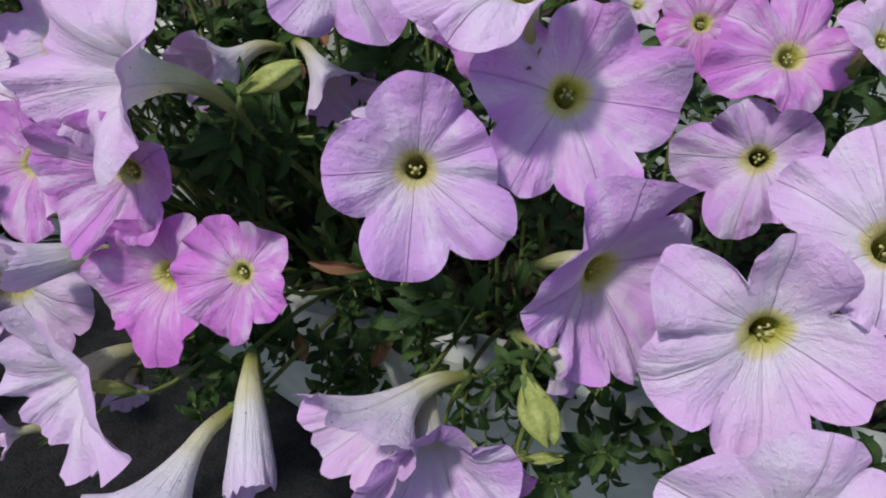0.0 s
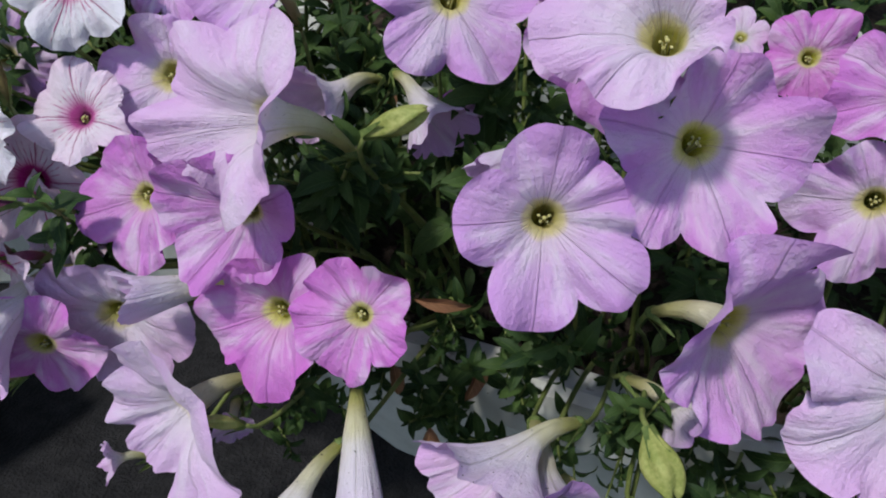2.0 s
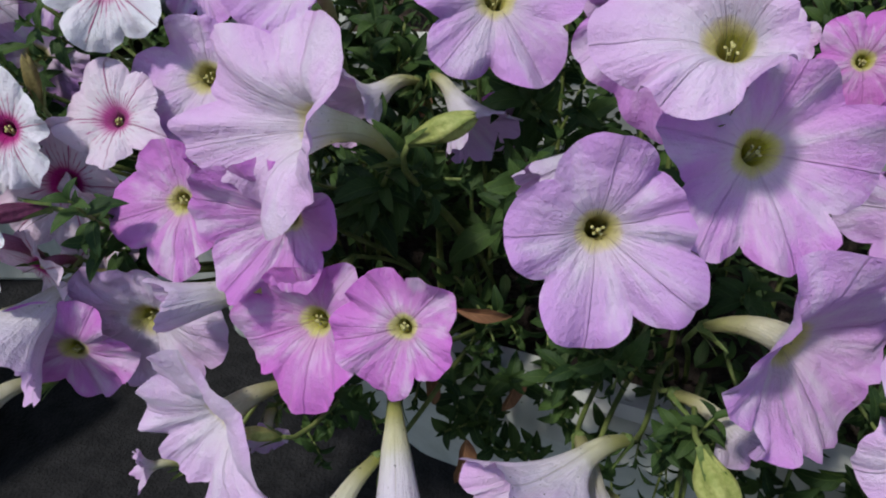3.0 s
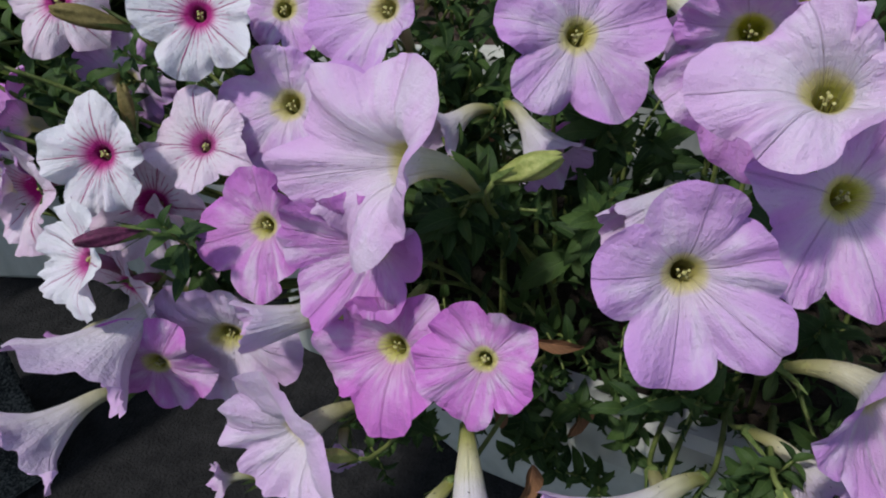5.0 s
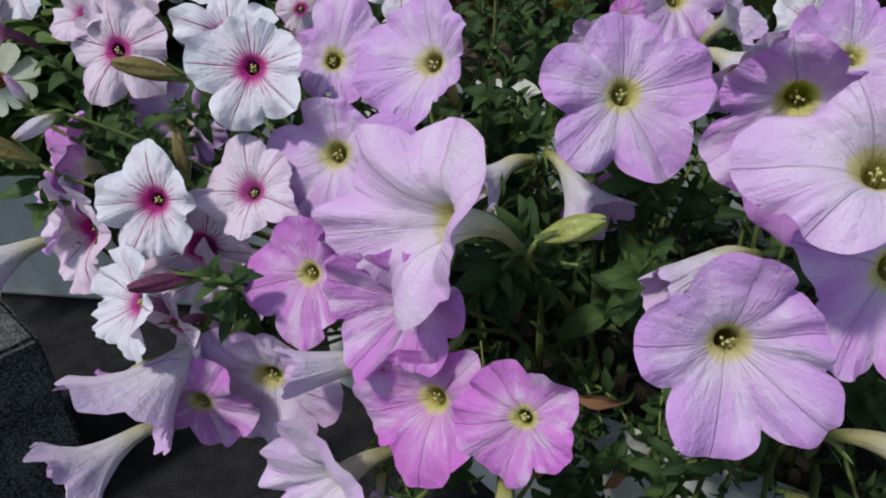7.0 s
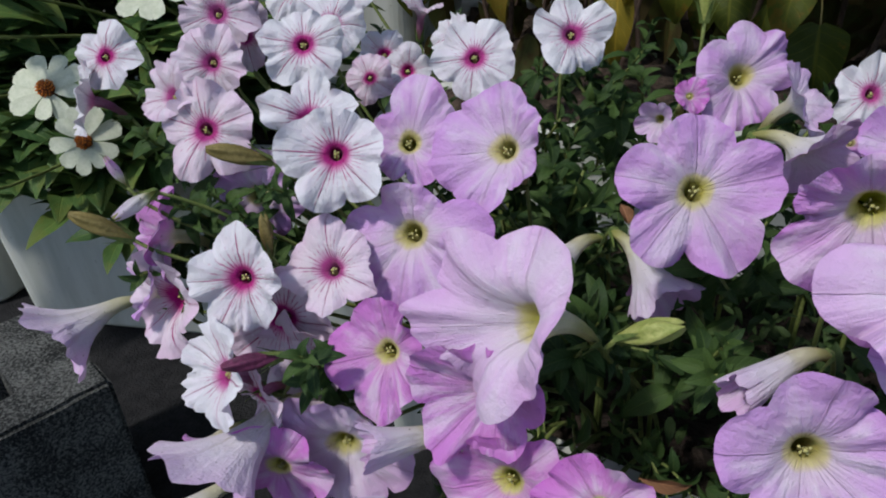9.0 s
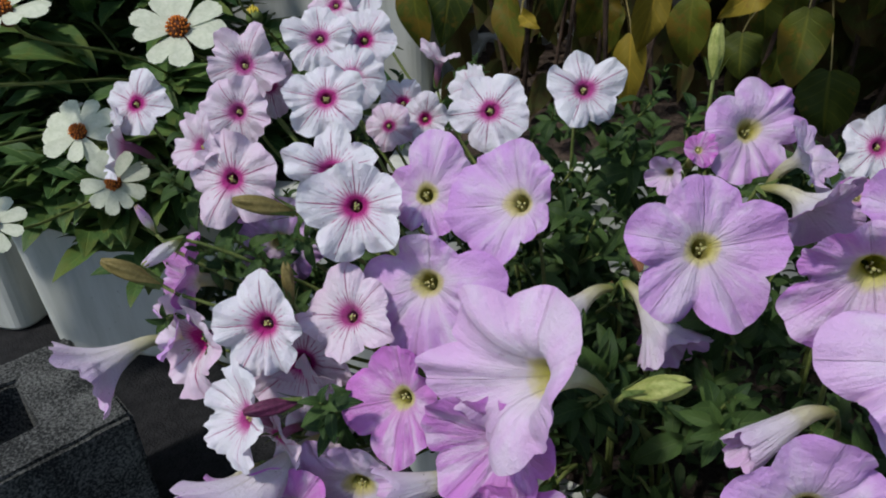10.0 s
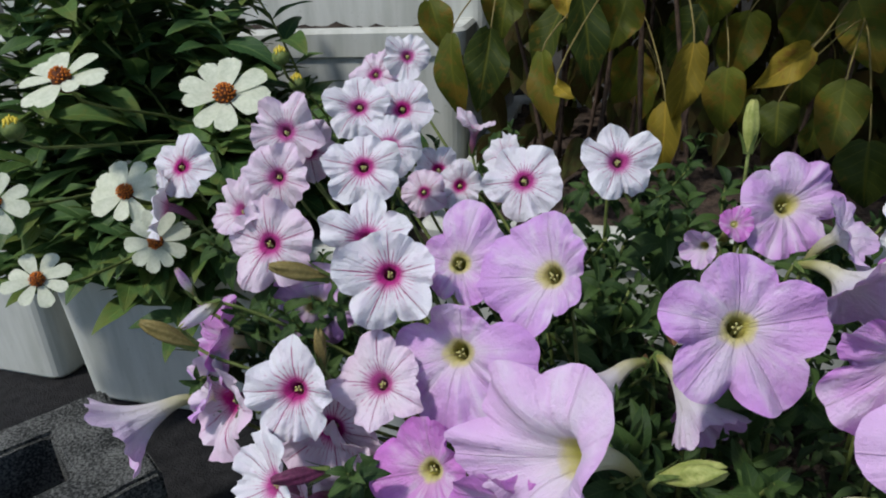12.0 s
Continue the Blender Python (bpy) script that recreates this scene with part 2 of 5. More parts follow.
def surface(bm, rows, material=0, closed=True, uvs=None, layer=None):
    """Quads between rows of points, closed round each row where told."""
    verts = [[bm.verts.new(p) for p in row] for row in rows]
    count = len(rows[0])
    for i in range(len(rows) - 1):
        for j in range(count if closed else count - 1):
            k = (j + 1) % count
            face = bm.faces.new((verts[i][j], verts[i][k], verts[i + 1][k], verts[i + 1][j]))
            face.material_index = material
            if layer is not None:
                for loop, (a, b) in zip(face.loops, ((i, j), (i, j + 1), (i + 1, j + 1), (i + 1, j))):
                    loop[layer].uv = uvs(a, b)
    return verts


def pipe(bm, points, radii, sides=7, material=0):
    """A tapered tube along points, closed at both ends."""
    points = [Vector(p) for p in points]
    rows = []
    for i, p in enumerate(points):
        way = (points[min(i + 1, len(points) - 1)] - points[max(i - 1, 0)]).normalized()
        side = way.cross(Vector((0.31, 0.17, 0.93)))
        side = (side if side.length > 0.05 else way.cross(Vector((1, 0, 0)))).normalized()
        other = way.cross(side)
        rows.append([p + (side * math.cos(a) + other * math.sin(a)) * radii[i] for a in np.arange(sides) * 2 * math.pi / sides])
    verts = surface(bm, rows, material)
    bm.faces.new(verts[0][::-1]).material_index = material
    bm.faces.new(verts[-1]).material_index = material


def arc(a, b, c, d, count=9):
    """Points on a cubic curve from a to d."""
    a, b, c, d = Vector(a), Vector(b), Vector(c), Vector(d)
    return [a * (1 - t) ** 3 + b * 3 * t * (1 - t) ** 2 + c * 3 * t * t * (1 - t) + d * t ** 3 for t in np.linspace(0, 1, count)]


def leaf_bmesh(length, width, fold=0.35, droop=0.5, blunt=0.75, ruffle=0.0, seed=0, across=4, along=8):
    """A leaf from the origin along +y, its face up, folded on the midrib and curving down."""
    rng = random.Random(seed)
    bm = bmesh.new()
    layer = bm.loops.layers.uv.new("UVMap")
    phase = rng.random() * 6
    rows = []
    for i in range(along + 1):
        t = i / along
        half = width / 2 * max(0.03, math.sin(math.pi * min(1.0, 0.02 + 0.98 * t) ** blunt) ** 0.8)
        angle = droop * t
        y, z = length * math.sin(angle + 1e-6) / (droop + 1e-6), -length * (1 - math.cos(angle)) / (droop + 1e-6)
        row = []
        for j in range(across + 1):
            k = 2 * j / across - 1
            lift = abs(k) * half * fold + ruffle * half * math.sin(9 * t + phase + 2 * k) * abs(k)
            row.append((k * half, y + 0.03 * length * math.sin(phase + 5 * k) * ruffle, z + lift))
        rows.append(row)
    surface(bm, rows, closed=False, uvs=lambda a, b: (b / across, a / along), layer=layer)
    return bm


def kept_mesh(bm, material):
    mesh = bpy.data.meshes.new("leaf")
    bm.to_mesh(mesh)
    bm.free()
    mesh.materials.append(material)
    mesh.shade_smooth()
    return mesh


# ---- the setting ----
GROUND = 0.145
RUN, IN = Vector((0.928, -0.372, 0)), Vector((0.372, 0.928, 0))
FOOT = Vector((0, 0.33, 0))
RIM, EARTH = 0.375, 0.36


def along(s, w, z):
    """A place by the planter: metres along its front, metres in from its front, height."""
    p = FOOT + RUN * (s + 0.1228) + IN * w
    return Vector((p.x, p.y, z))


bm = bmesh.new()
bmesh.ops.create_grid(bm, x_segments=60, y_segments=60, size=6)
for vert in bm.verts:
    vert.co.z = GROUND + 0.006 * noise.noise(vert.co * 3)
tagged(part("ground", bm, ASPHALT), "dark rough ground under the planters, shade in its colour", "ground", kind="structure")

# a plain pale wall closes the view far behind the shrubs
bm = bmesh.new()
bmesh.ops.create_cube(bm, size=1, matrix=pose(0.4, 1.75, 1.14) @ Matrix.Diagonal((7, 0.12, 2.0, 1)))
tagged(part("wall_back", bm, RENDER, smooth=False), "weathered grey rendered wall behind the shrub", "wall", kind="structure")


def planter(name, corner, run, inward, length, width, top, bottom, wall, label, taper=0.02, fill=None):
    """An open box with thick, slightly tapering walls and rounded upright edges."""
    thing = empty(name, (corner[0], corner[1], bottom), label, "planter")
    base = Vector((corner[0], corner[1], 0))

    def ring(inset, z):
        r = 0.025
        pts = []
        for cx, cy, a0 in ((r, r, 180), (length - r, r, 270), (length - r, width - r, 0), (r, width - r, 90)):
            for a in range(0, 91, 18):
                x = cx + (r) * math.cos(radians(a0 + a))
                y = cy + (r) * math.sin(radians(a0 + a))
                x += inset * (1 if x < length / 2 else -1)
                y += inset * (1 if y < width / 2 else -1)
                p = run * x + inward * y
                pts.append((p.x, p.y, z - bottom))
        return pts

    bm = bmesh.new()
    rows = [ring(taper + 0.05, bottom + 0.002), ring(taper + 0.004, bottom + 0.002), ring(taper, bottom + 0.008)]
    rows += [ring(taper * 0.1, top - 0.045), ring(-0.004, top - 0.042), ring(-0.005, top - 0.006), ring(0.0, top), ring(wall - 0.004, top), ring(wall, top - 0.004), ring(wall + taper, bottom + 0.03), ring(wall + 0.08, bottom + 0.03)]
    surface(bm, rows[:4])
    part("box", bm, PLANTER, thing, smooth=False)
    bm = bmesh.new()
    surface(bm, rows[3:8])
    part("rim", bm, PLANTER, thing, smooth=False)
    bm = bmesh.new()
    surface(bm, rows[7:])
    part("lining", bm, PLANTER, thing, smooth=False)
    if fill is not None:
        level, material, kind = fill
        bm = bmesh.new()
        rng = random.Random(5)
        n_x, n_y = int(length / 0.012), int(width / 0.012)
        rows = []
        for i in range(n_y + 1):
            row = []
            for j in range(n_x + 1):
                x = wall + 0.001 + (length - 2 * wall - 0.002) * j / n_x
                y = wall + 0.001 + (width - 2 * wall - 0.002) * i / n_y
                p = run * x + inward * y
                row.append((p.x, p.y, level - bottom + 0.012 * noise.noise(Vector((x, y, 3)) * 30) + rng.uniform(-0.003, 0.003)))
            rows.append(row)
        surface(bm, rows, closed=False)
        part("soil", bm, material, thing, kind)
    return thing


START = along(-0.36, 0, 0)
planter("white_planter", START, RUN, IN, 0.84, 0.33, RIM, GROUND, 0.022, "weathered white box planter full of petunias", 0.09, fill=(EARTH, SOIL, "dark damp soil"))
planter("white_planter", (-0.86, 0.70, 0), Vector((1, 0.02, 0)), Vector((-0.02, 1, 0)), 0.66, 0.28, 0.43, GROUND, 0.025, "weathered white box planter holding white zinnias", 0.012, fill=(0.415, SOIL, "dark damp soil"))
planter("white_planter", (-1.60, 0.74, 0), Vector((1, -0.02, 0)), Vector((0.02, 1, 0)), 0.69, 0.28, 0.43, GROUND, 0.025, "weathered white box planter beside the zinnias", 0.01, fill=(0.415, SOIL, "dark damp soil"))
# soil raised almost to the rim: its dark strip stands in for a shaded gap
planter("white_trough", (-1.30, 1.03, 0), Vector((0.995, 0.10, 0)), Vector((-0.10, 0.995, 0)), 0.94, 0.24, 0.625, GROUND, 0.03, "weathered white trough behind the zinnias, dark sheet for its shaded gap", 0.01, fill=(0.610, SOIL, "dark damp soil"))
planter("white_trough", (-1.45, 1.30, 0), Vector((0.999, -0.04, 0)), Vector((0.04, 0.999, 0)), 1.10, 0.25, 0.80, GROUND, 0.03, "tall weathered white trough beside a grey wall", 0.01)
planter("long_trough", (-0.34, 0.80, 0), Vector((0.999, 0.03, 0)), Vector((-0.03, 0.999, 0)), 1.5, 0.75, 0.43, GROUND, 0.03, "white trough of litter with a yellowing shrub", fill=(0.42, LITTER, "dry leaf litter"))


def concrete_block(corner, run, inward, length, width, top, label):
    """A hollow block lying with its three cores upright, edges chipped."""
    bm = bmesh.new()
    xs = [0, 0.062, 0.062 + 0.09, 0.062 + 0.09 + 0.045]
    while xs[-1] < length - 0.06:
        xs += [xs[-1] + 0.10, xs[-1] + 0.145]
    xs[-1] = length
    ys = [0, 0.048, width - 0.042, width]
    height = top - GROUND - 0.002
    keys = {}

    def vert(i, j, k):
        if (i, j, k) not in keys:
            p = run * xs[i] + inward * ys[j]
            keys[i, j, k] = bm.verts.new((p.x, p.y, height * k))
        return keys[i, j, k]

    for i in range(len(xs) - 1):
        for j in range(3):
            if j == 1 and i % 2 == 1:
                quads = [((i, j), (i + 1, j)), ((i + 1, j), (i + 1, j + 1)), ((i + 1, j + 1), (i, j + 1)), ((i, j + 1), (i, j))]
                for a, b in quads:
                    bm.faces.new((vert(*a, 0), vert(*a, 1), vert(*b, 1), vert(*b, 0)))
            else:
                for k in (0, 1):
                    bm.faces.new((vert(i, j, k), vert(i + 1, j, k), vert(i + 1, j + 1, k), vert(i, j + 1, k)))
    last = len(xs) - 1
    for i in range(last):
        for j in (0, 3):
            bm.faces.new((vert(i, j, 0), vert(i + 1, j, 0), vert(i + 1, j, 1), vert(i, j, 1)))
    for j in range(3):
        for i in (0, last):
            bm.faces.new((vert(i, j, 0), vert(i, j + 1, 0), vert(i, j + 1, 1), vert(i, j, 1)))
    bmesh.ops.recalc_face_normals(bm, faces=bm.faces)
    sharp = [e for e in bm.edges if len(e.link_faces) == 2 and e.link_faces[0].normal.angle(e.link_faces[1].normal) > 0.5]
    bmesh.ops.bevel(bm, geom=sharp, offset=0.004, segments=2, affect="EDGES")
    bmesh.ops.subdivide_edges(bm, edges=[e for e in bm.edges if e.calc_length() > 0.03], cuts=4, use_grid_fill=True)
    for v in bm.verts:
        v.co += Vector((noise.noise(v.co * 90), noise.noise(v.co * 90 + Vector((9, 0, 0))), noise.noise(v.co * 90 + Vector((0, 9, 0))))) * 0.0012
    ob = part("concrete_block", bm, BLOCK, smooth=False)
    ob.matrix_basis = Matrix.Translation((corner[0], corner[1], GROUND + 0.006))
    return tagged(ob, label, "concrete block")


concrete_block((-0.466, 0.425), Vector((-0.55, -0.835, 0)), Vector((-0.835, 0.55, 0)), 0.40, 0.168, 0.335, "dark porous hollow concrete block in front of the planter")


# ---- petunias ----
def inside(p, margin=0.05):
    """The nearest place over the planter's soil."""
    s = min(max(p.dot(RUN), -0.28), 0.40)
    w = min(max((p - FOOT).dot(IN), margin), 0.27)
    return along(s, w, EARTH)


def stalk_points(base, back):
    """A stalk from a bloom's foot back over the rim and down to the soil."""
    foot = inside(base)
    lift = max(RIM + 0.05, min(base.z - 0.06, RIM + 0.10))
    knee = Vector((foot.x * 0.75 + base.x * 0.25, foot.y * 0.75 + base.y * 0.25, lift))
    return arc(base, base + back * 0.02 - Vector((0, 0, 0.015)), knee, foot - Vector((0, 0, 0.006)), 11)


def petunia(kind, throat, face, dia, spin, cup, seed, label, folded=False, lobes=None):
    """One bloom: a fused five-lobed corolla on its tube, calyx, stamens and stalk. cup: how deep the funnel is.
    lobes: for each lobe its bearing in degrees, its reach and lift and the cut after it, in radii."""
    rng = random.Random(seed)
    pose_m = facing(throat, face)
    thing = empty("petunia_bloom", pose_m, label, "petunia", "blooms of the petunias")
    R = dia / 2
    deep = min(1.0, max(0.0, (cup - 0.4) / 0.5))
    r0 = R * (0.125 + 0.03 * deep) if not folded else R * 0.35
    length = min(0.034, max(0.016, 0.42 * dia)) if not folded else 0.022
    small = kind in ("white", "blush")
    notch = rng.uniform(0.16, 0.23) if small else rng.uniform(0.19, 0.29)
    tilt = [rng.gauss(0, 0.13 + 0.03 * deep) for _ in range(5)]
    size = [1 + rng.gauss(0, 0.065) for _ in range(5)]
    skew = [rng.gauss(0, 0.08) for _ in range(5)]
    sway = [(rng.gauss(0, 0.07), rng.uniform(0, 6.28)) for _ in range(3)]
    belly = [rng.gauss(0.03, 0.05) for _ in range(5)]
    roll = [rng.uniform(-0.06, 0.20) for _ in range(5)]
    ruffle = 0.14 if small else 0.09
    around, limb, pipe_rows = 100, 14, 6
    down = pose_m.to_3x3().inverted() @ Vector((0, 0, -1))
    sag = Vector((down.x, down.y, 0)) * length * 0.45
    base_r = 0.0024

    if lobes is None:
        # an uneven five-lobed limb
        notch = 1 - notch
        lobes = []
        for k in range(5):
            bearing = 72 * k + spin + math.degrees(sum(q * math.sin(2 * math.pi * (k + 0.5) * (i + 1) / 5 + o) for i, (q, o) in enumerate(sway)))
            rise = cup * (1 + 0.45 * deep) - (0 if folded else 0.13)
            lobes.append((bearing, size[k], rise + tilt[k], notch * rng.uniform(0.9, 1.08)))
    mouth = min(0.5, 0.16 + 0.5 * deep)

    def between(k, values, t, turn=0.0):
        """An even blend from one lobe's value to the next one's; turn is added once round."""
        a, b = values[k % 5], values[(k + 1) % 5]
        if turn:
            b = a + (b - a) % turn
        return a + (b - a) * t

    bearings, reaches, lifts, cuts = zip(*lobes)

    def point(row, col, off):
        u = 5.0 * (col % around) / around
        lobe = int(u) % 5
        f = u - int(u)
        first = int(u + 4.5) % 5
        t = (f + 0.5) % 1.0
        ease = t * t * (3 - 2 * t)
        a = radians(between(first, bearings, t, 360.0))
        if row < pipe_rows:
            t = row / pipe_rows
            r = base_r + (r0 - base_r) * (t ** 1.2)
            back = 1 - t
            c = sag * back * back
            return Vector((c.x + (r + off) * math.cos(a), c.y + (r + off) * math.sin(a), -length * back))
        v = (row - pipe_rows) / limb
        bell = math.sin(math.pi * f) if 0 < f < 1 else 0.0
        low = cuts[lobe - 1] + (cuts[lobe] - cuts[lobe - 1]) * f
        low = min(low, reaches[lobe] * 1.02)
        edge = low + (reaches[lobe] - low) * bell ** 0.72 + (0.035 if small else -0.02) * math.exp(-((f - 0.5) / 0.06) ** 2)
        side = 0.5 - 0.5 * math.cos(2 * math.pi * f)
        edge += 0.016 * noise.noise(Vector((u * 2.3, seed * 1.7, 0.4))) + (0.05 if small else 0.02) * noise.noise(Vector((u * 7, seed, 2.2)))
        whole = between(first, reaches, ease) * 0.9
        edge = whole + (edge - whole) * v ** 1.5
        r = r0 + (R * edge - r0) * (v * (1 - 0.5 * deep) + 0.5 * deep * v ** 2.2)
        lift = between(first, lifts, ease)
        z = R * (mouth * (1 - (1 - v) ** 3.2) + (lift - mouth) * v ** 1.5)
        # lobes belly out or in, each by its own amount
        z += R * 1.5 * between(first, tilt, ease) * v * (1.15 - v) + R * belly[lobe] * side * v ** 1.3
        # each lobe: a sharp groove on its midrib, soft pleats beside it, a turned-down rim
        z += R * 0.03 * v * math.sin(2 * math.pi * f) ** 2 - R * 0.03 * v ** 1.2 * math.exp(-abs(f - 0.5) / 0.05)
        z -= R * 0.10 * v ** 1.5 * (1 - bell) ** 2.5
        z += R * skew[lobe] * 0.8 * math.sin(2 * math.pi * f) * v ** 2
        z += R * ruffle * v ** 3 * (1.3 * noise.noise(Vector((u * 2.6, seed * 0.37, 5))) + 0.8 * noise.noise(Vector((u * 6, seed * 0.91, 1)))) * 1.5
        z += R * 0.11 * v * noise.noise(Vector((2.2 * v * math.cos(a), 2.2 * v * math.sin(a), seed * 0.5))) + R * 0.035 * v * noise.noise(Vector((7 * v * math.cos(a), 7 * v * math.sin(a), seed * 0.7)))
        z += R * 0.022 * v * noise.noise(Vector((u * 9, v * 2.5, seed * 0.3)))
        z -= R * roll[lobe] * 0.8 * v ** 6 * side
        if folded:
            r *= 1 - 0.35 * v * v * (0.5 + 0.5 * math.sin(u * 2 + seed))
        return Vector((r * math.cos(a), r * math.sin(a), z))

    total = pipe_rows + limb
    seam = around

    def uv(a, b):
        t = 0.3 * a / pipe_rows if a < pipe_rows else 0.3 + 0.7 * (a - pipe_rows) / limb
        return 5.0 * b / seam, t

    bm = bmesh.new()
    layer = bm.loops.layers.uv.new("UVMap")
    inner = [[point(i, j, 0) for j in range(around)] for i in range(total + 1)]
    surface(bm, inner, 0, uvs=uv, layer=layer)
    outer = []
    for i in range(total + 1):
        row = []
        for j in range(around):
            p = inner[i][j]
            if i == total:
                row.append(p + Vector((0, 0, -0.00005)))
                continue
            along_v = inner[min(i + 1, total)][j] - inner[max(i - 1, 0)][j]
            along_u = inner[i][(j + 1) % around] - inner[i][j - 1]
            out = along_u.cross(along_v)
            row.append(p + out.normalized() * 0.00035 if out.length > 0 else p)
        outer.append(row)
    surface(bm, outer, 1, uvs=uv, layer=layer)
    part("corolla", bm, (PETAL[kind], OUTSIDE[kind]), thing)

    foot = Vector((sag.x, sag.y, -length))
    bm = bmesh.new()
    for k in range(5):
        a = 2 * math.pi * (k + rng.random() * 0.3) / 5
        way = Vector((math.cos(a), math.sin(a), 0))
        spread = rng.uniform(0.25, 0.6)
        rows = []
        for i in range(5):
            t = i / 4
            mid = foot + way * (base_r + 0.0006 + 0.006 * spread * t * t + 0.0008 * t) + Vector((0, 0, 0.012 * t - 0.001))
            half = 0.0014 * (1 - t) ** 0.6 + 0.0002
            across = Vector((-way.y, way.x, 0))
            rows.append([mid - across * half, mid + way * 0.0003, mid + across * half])
        surface(bm, rows, closed=False)
    pipe(bm, [foot + Vector((0, 0, -0.003)), foot + Vector((0, 0, -0.001)), foot + Vector((0, 0, 0.002))], [0.0014, 0.003, 0.0027], 8)
    part("calyx", bm, SEPAL, thing)

    if cup < 0.6:
        bm = bmesh.new()
        for k in range(5):
            a = 2 * math.pi * k / 5 + seed
            ring = r0 * (0.45 if k else 0.0)
            top = Vector((ring * math.cos(a), ring * math.sin(a), -0.06 * R + (0.06 * R if k else 0.1 * R)))
            pipe(bm, [foot * 0.6, top * 0.7, top], [0.0003, 0.0003, 0.0003], 5)
            bmesh.ops.create_icosphere(bm, subdivisions=1, radius=0.0007 if k else 0.001, matrix=Matrix.Translation(top))
        part("pistil", bm, POLLEN, thing)

    back = (pose_m.to_3x3() @ Vector((sag.x * 2, sag.y * 2, -length))).normalized()
    world_foot = pose_m @ (foot + Vector((0, 0, -0.002)))
    inv = pose_m.inverted()
    pts = stalk_points(world_foot, back)
    bm = bmesh.new()
    pipe(bm, [inv @ p for p in pts], [0.0011 + 0.0006 * i / 10 for i in range(11)], 7)
    part("stalk", bm, STEM, thing)
    return thing


BUDPALE, BUDPINK = OUTSIDE["pale"], OUTSIDE["pink"]


def bud(at, tip, length, material, label, girth=0.075):
    """A closed bud, spirally ribbed, in its calyx on a stalk. at: its foot."""
    m = facing(at, tip)
    thing = empty("petunia_bud", m, label, "flower bud", "buds of the petunias")
    bm = bmesh.new()
    layer = bm.loops.layers.uv.new("UVMap")
    rows = []
    for i in range(13):
        t = i / 12
        r = length * (0.06 + girth * math.sin(math.pi * min(1, t ** 1.15)) + 0.03 * t) * (1 if t < 0.97 else 0.6)
        rows.append([(r * (1 + 0.12 * math.cos(5 * a + 4 * t)) * math.cos(a), r * (1 + 0.12 * math.cos(5 * a + 4 * t)) * math.sin(a), length * t + 0.002 * math.sin(3 * a) * t) for a in np.arange(30) * 2 * math.pi / 30])
    verts = surface(bm, rows, uvs=lambda a, b: (b / 6, a / 12), layer=layer)
    bm.faces.new(verts[-1])
    part("petals", bm, material, thing)
    bm = bmesh.new()
    for k in range(5):
        a = 2 * math.pi * k / 5
        way, across = Vector((math.cos(a), math.sin(a), 0)), Vector((-math.sin(a), math.cos(a), 0))
        rows = []
        for i in range(5):
            t = i / 4
            mid = way * length * (0.08 + 0.11 * t + 0.08 * t * t) + Vector((0, 0, length * (0.45 * t - 0.04)))
            half = length * 0.05 * (1 - t) ** 0.6 + 0.0002
            rows.append([mid - across * half, mid, mid + across * half])
        surface(bm, rows, closed=False)
    part("calyx", bm, SEPAL, thing)
    pts = stalk_points(Vector(at), -Vector(tip).normalized())
    inv = m.inverted()
    bm = bmesh.new()
    pipe(bm, [inv @ p for p in pts], [0.0011 + 0.0005 * i / 10 for i in range(11)], 7)
    part("stalk", bm, STEM, thing)


SMALL_LEAVES = [kept_mesh(leaf_bmesh(0.022 * k, 0.0085 * k, 0.5, 0.6 + 0.25 * i, 0.85, 0.12, i), LEAF) for i, k in enumerate((0.7, 0.85, 1.0, 1.1, 1.25))]
SHOOTS = []


def leaf_part(mesh, parent, m):
    ob = new("leaf", mesh)
    ob.parent, ob.matrix_basis = parent, m
    return ob


def first_shoot(seed):
    """A leafy shoot along +z, its tip at the origin."""
    rng = random.Random(seed)
    thing = empty("petunia_shoot", Matrix(), "sticky green petunia shoot with narrow leaves", "foliage", "shoots of the petunias")
    bend = Vector((rng.uniform(-0.02, 0.02), rng.uniform(-0.02, 0.02), 0))
    reach = rng.uniform(0.06, 0.08)
    line = arc((0, 0, 0), (0, 0, -0.02), bend * 0.5 + Vector((0, 0, -0.05)), bend + Vector((0, 0, -reach)), 8)
    bm = bmesh.new()
    pipe(bm, line, [0.0008 + 0.0008 * i / 7 for i in range(8)], 6)
    part("stem", bm, STEM, thing)
    count = 14
    for i in range(count):
        t = (i / count) ** 1.3
        k = t * 7
        p = line[int(k)].lerp(line[min(7, int(k) + 1)], k - int(k))
        raise_angle = 74 - 62 * min(1, t * 2.2) + rng.uniform(-12, 12)
        m = Matrix.Translation(p) @ Matrix.Rotation(radians(i * 137.5 + rng.uniform(-15, 15)), 4, "Z") @ Matrix.Rotation(radians(raise_angle), 4, "X")
        grow = (0.55 + 0.6 * min(1, t * 2.5)) * rng.uniform(0.85, 1.2)
        leaf_part(SMALL_LEAVES[rng.randrange(5)], thing, m @ Matrix.Scale(grow, 4))
    return thing


def shoot(at, tip, scale, seed):
    m = facing(at, tip, seed * 67 % 360) @ Matrix.Scale(scale, 4)
    if len(SHOOTS) < 9:
        SHOOTS.append(first_shoot(seed + 40))
        SHOOTS[-1].matrix_basis = m
    else:
        source = SHOOTS[seed % 9]
        copy_thing(source, m @ Matrix.Scale(1 / source.scale[0], 4))


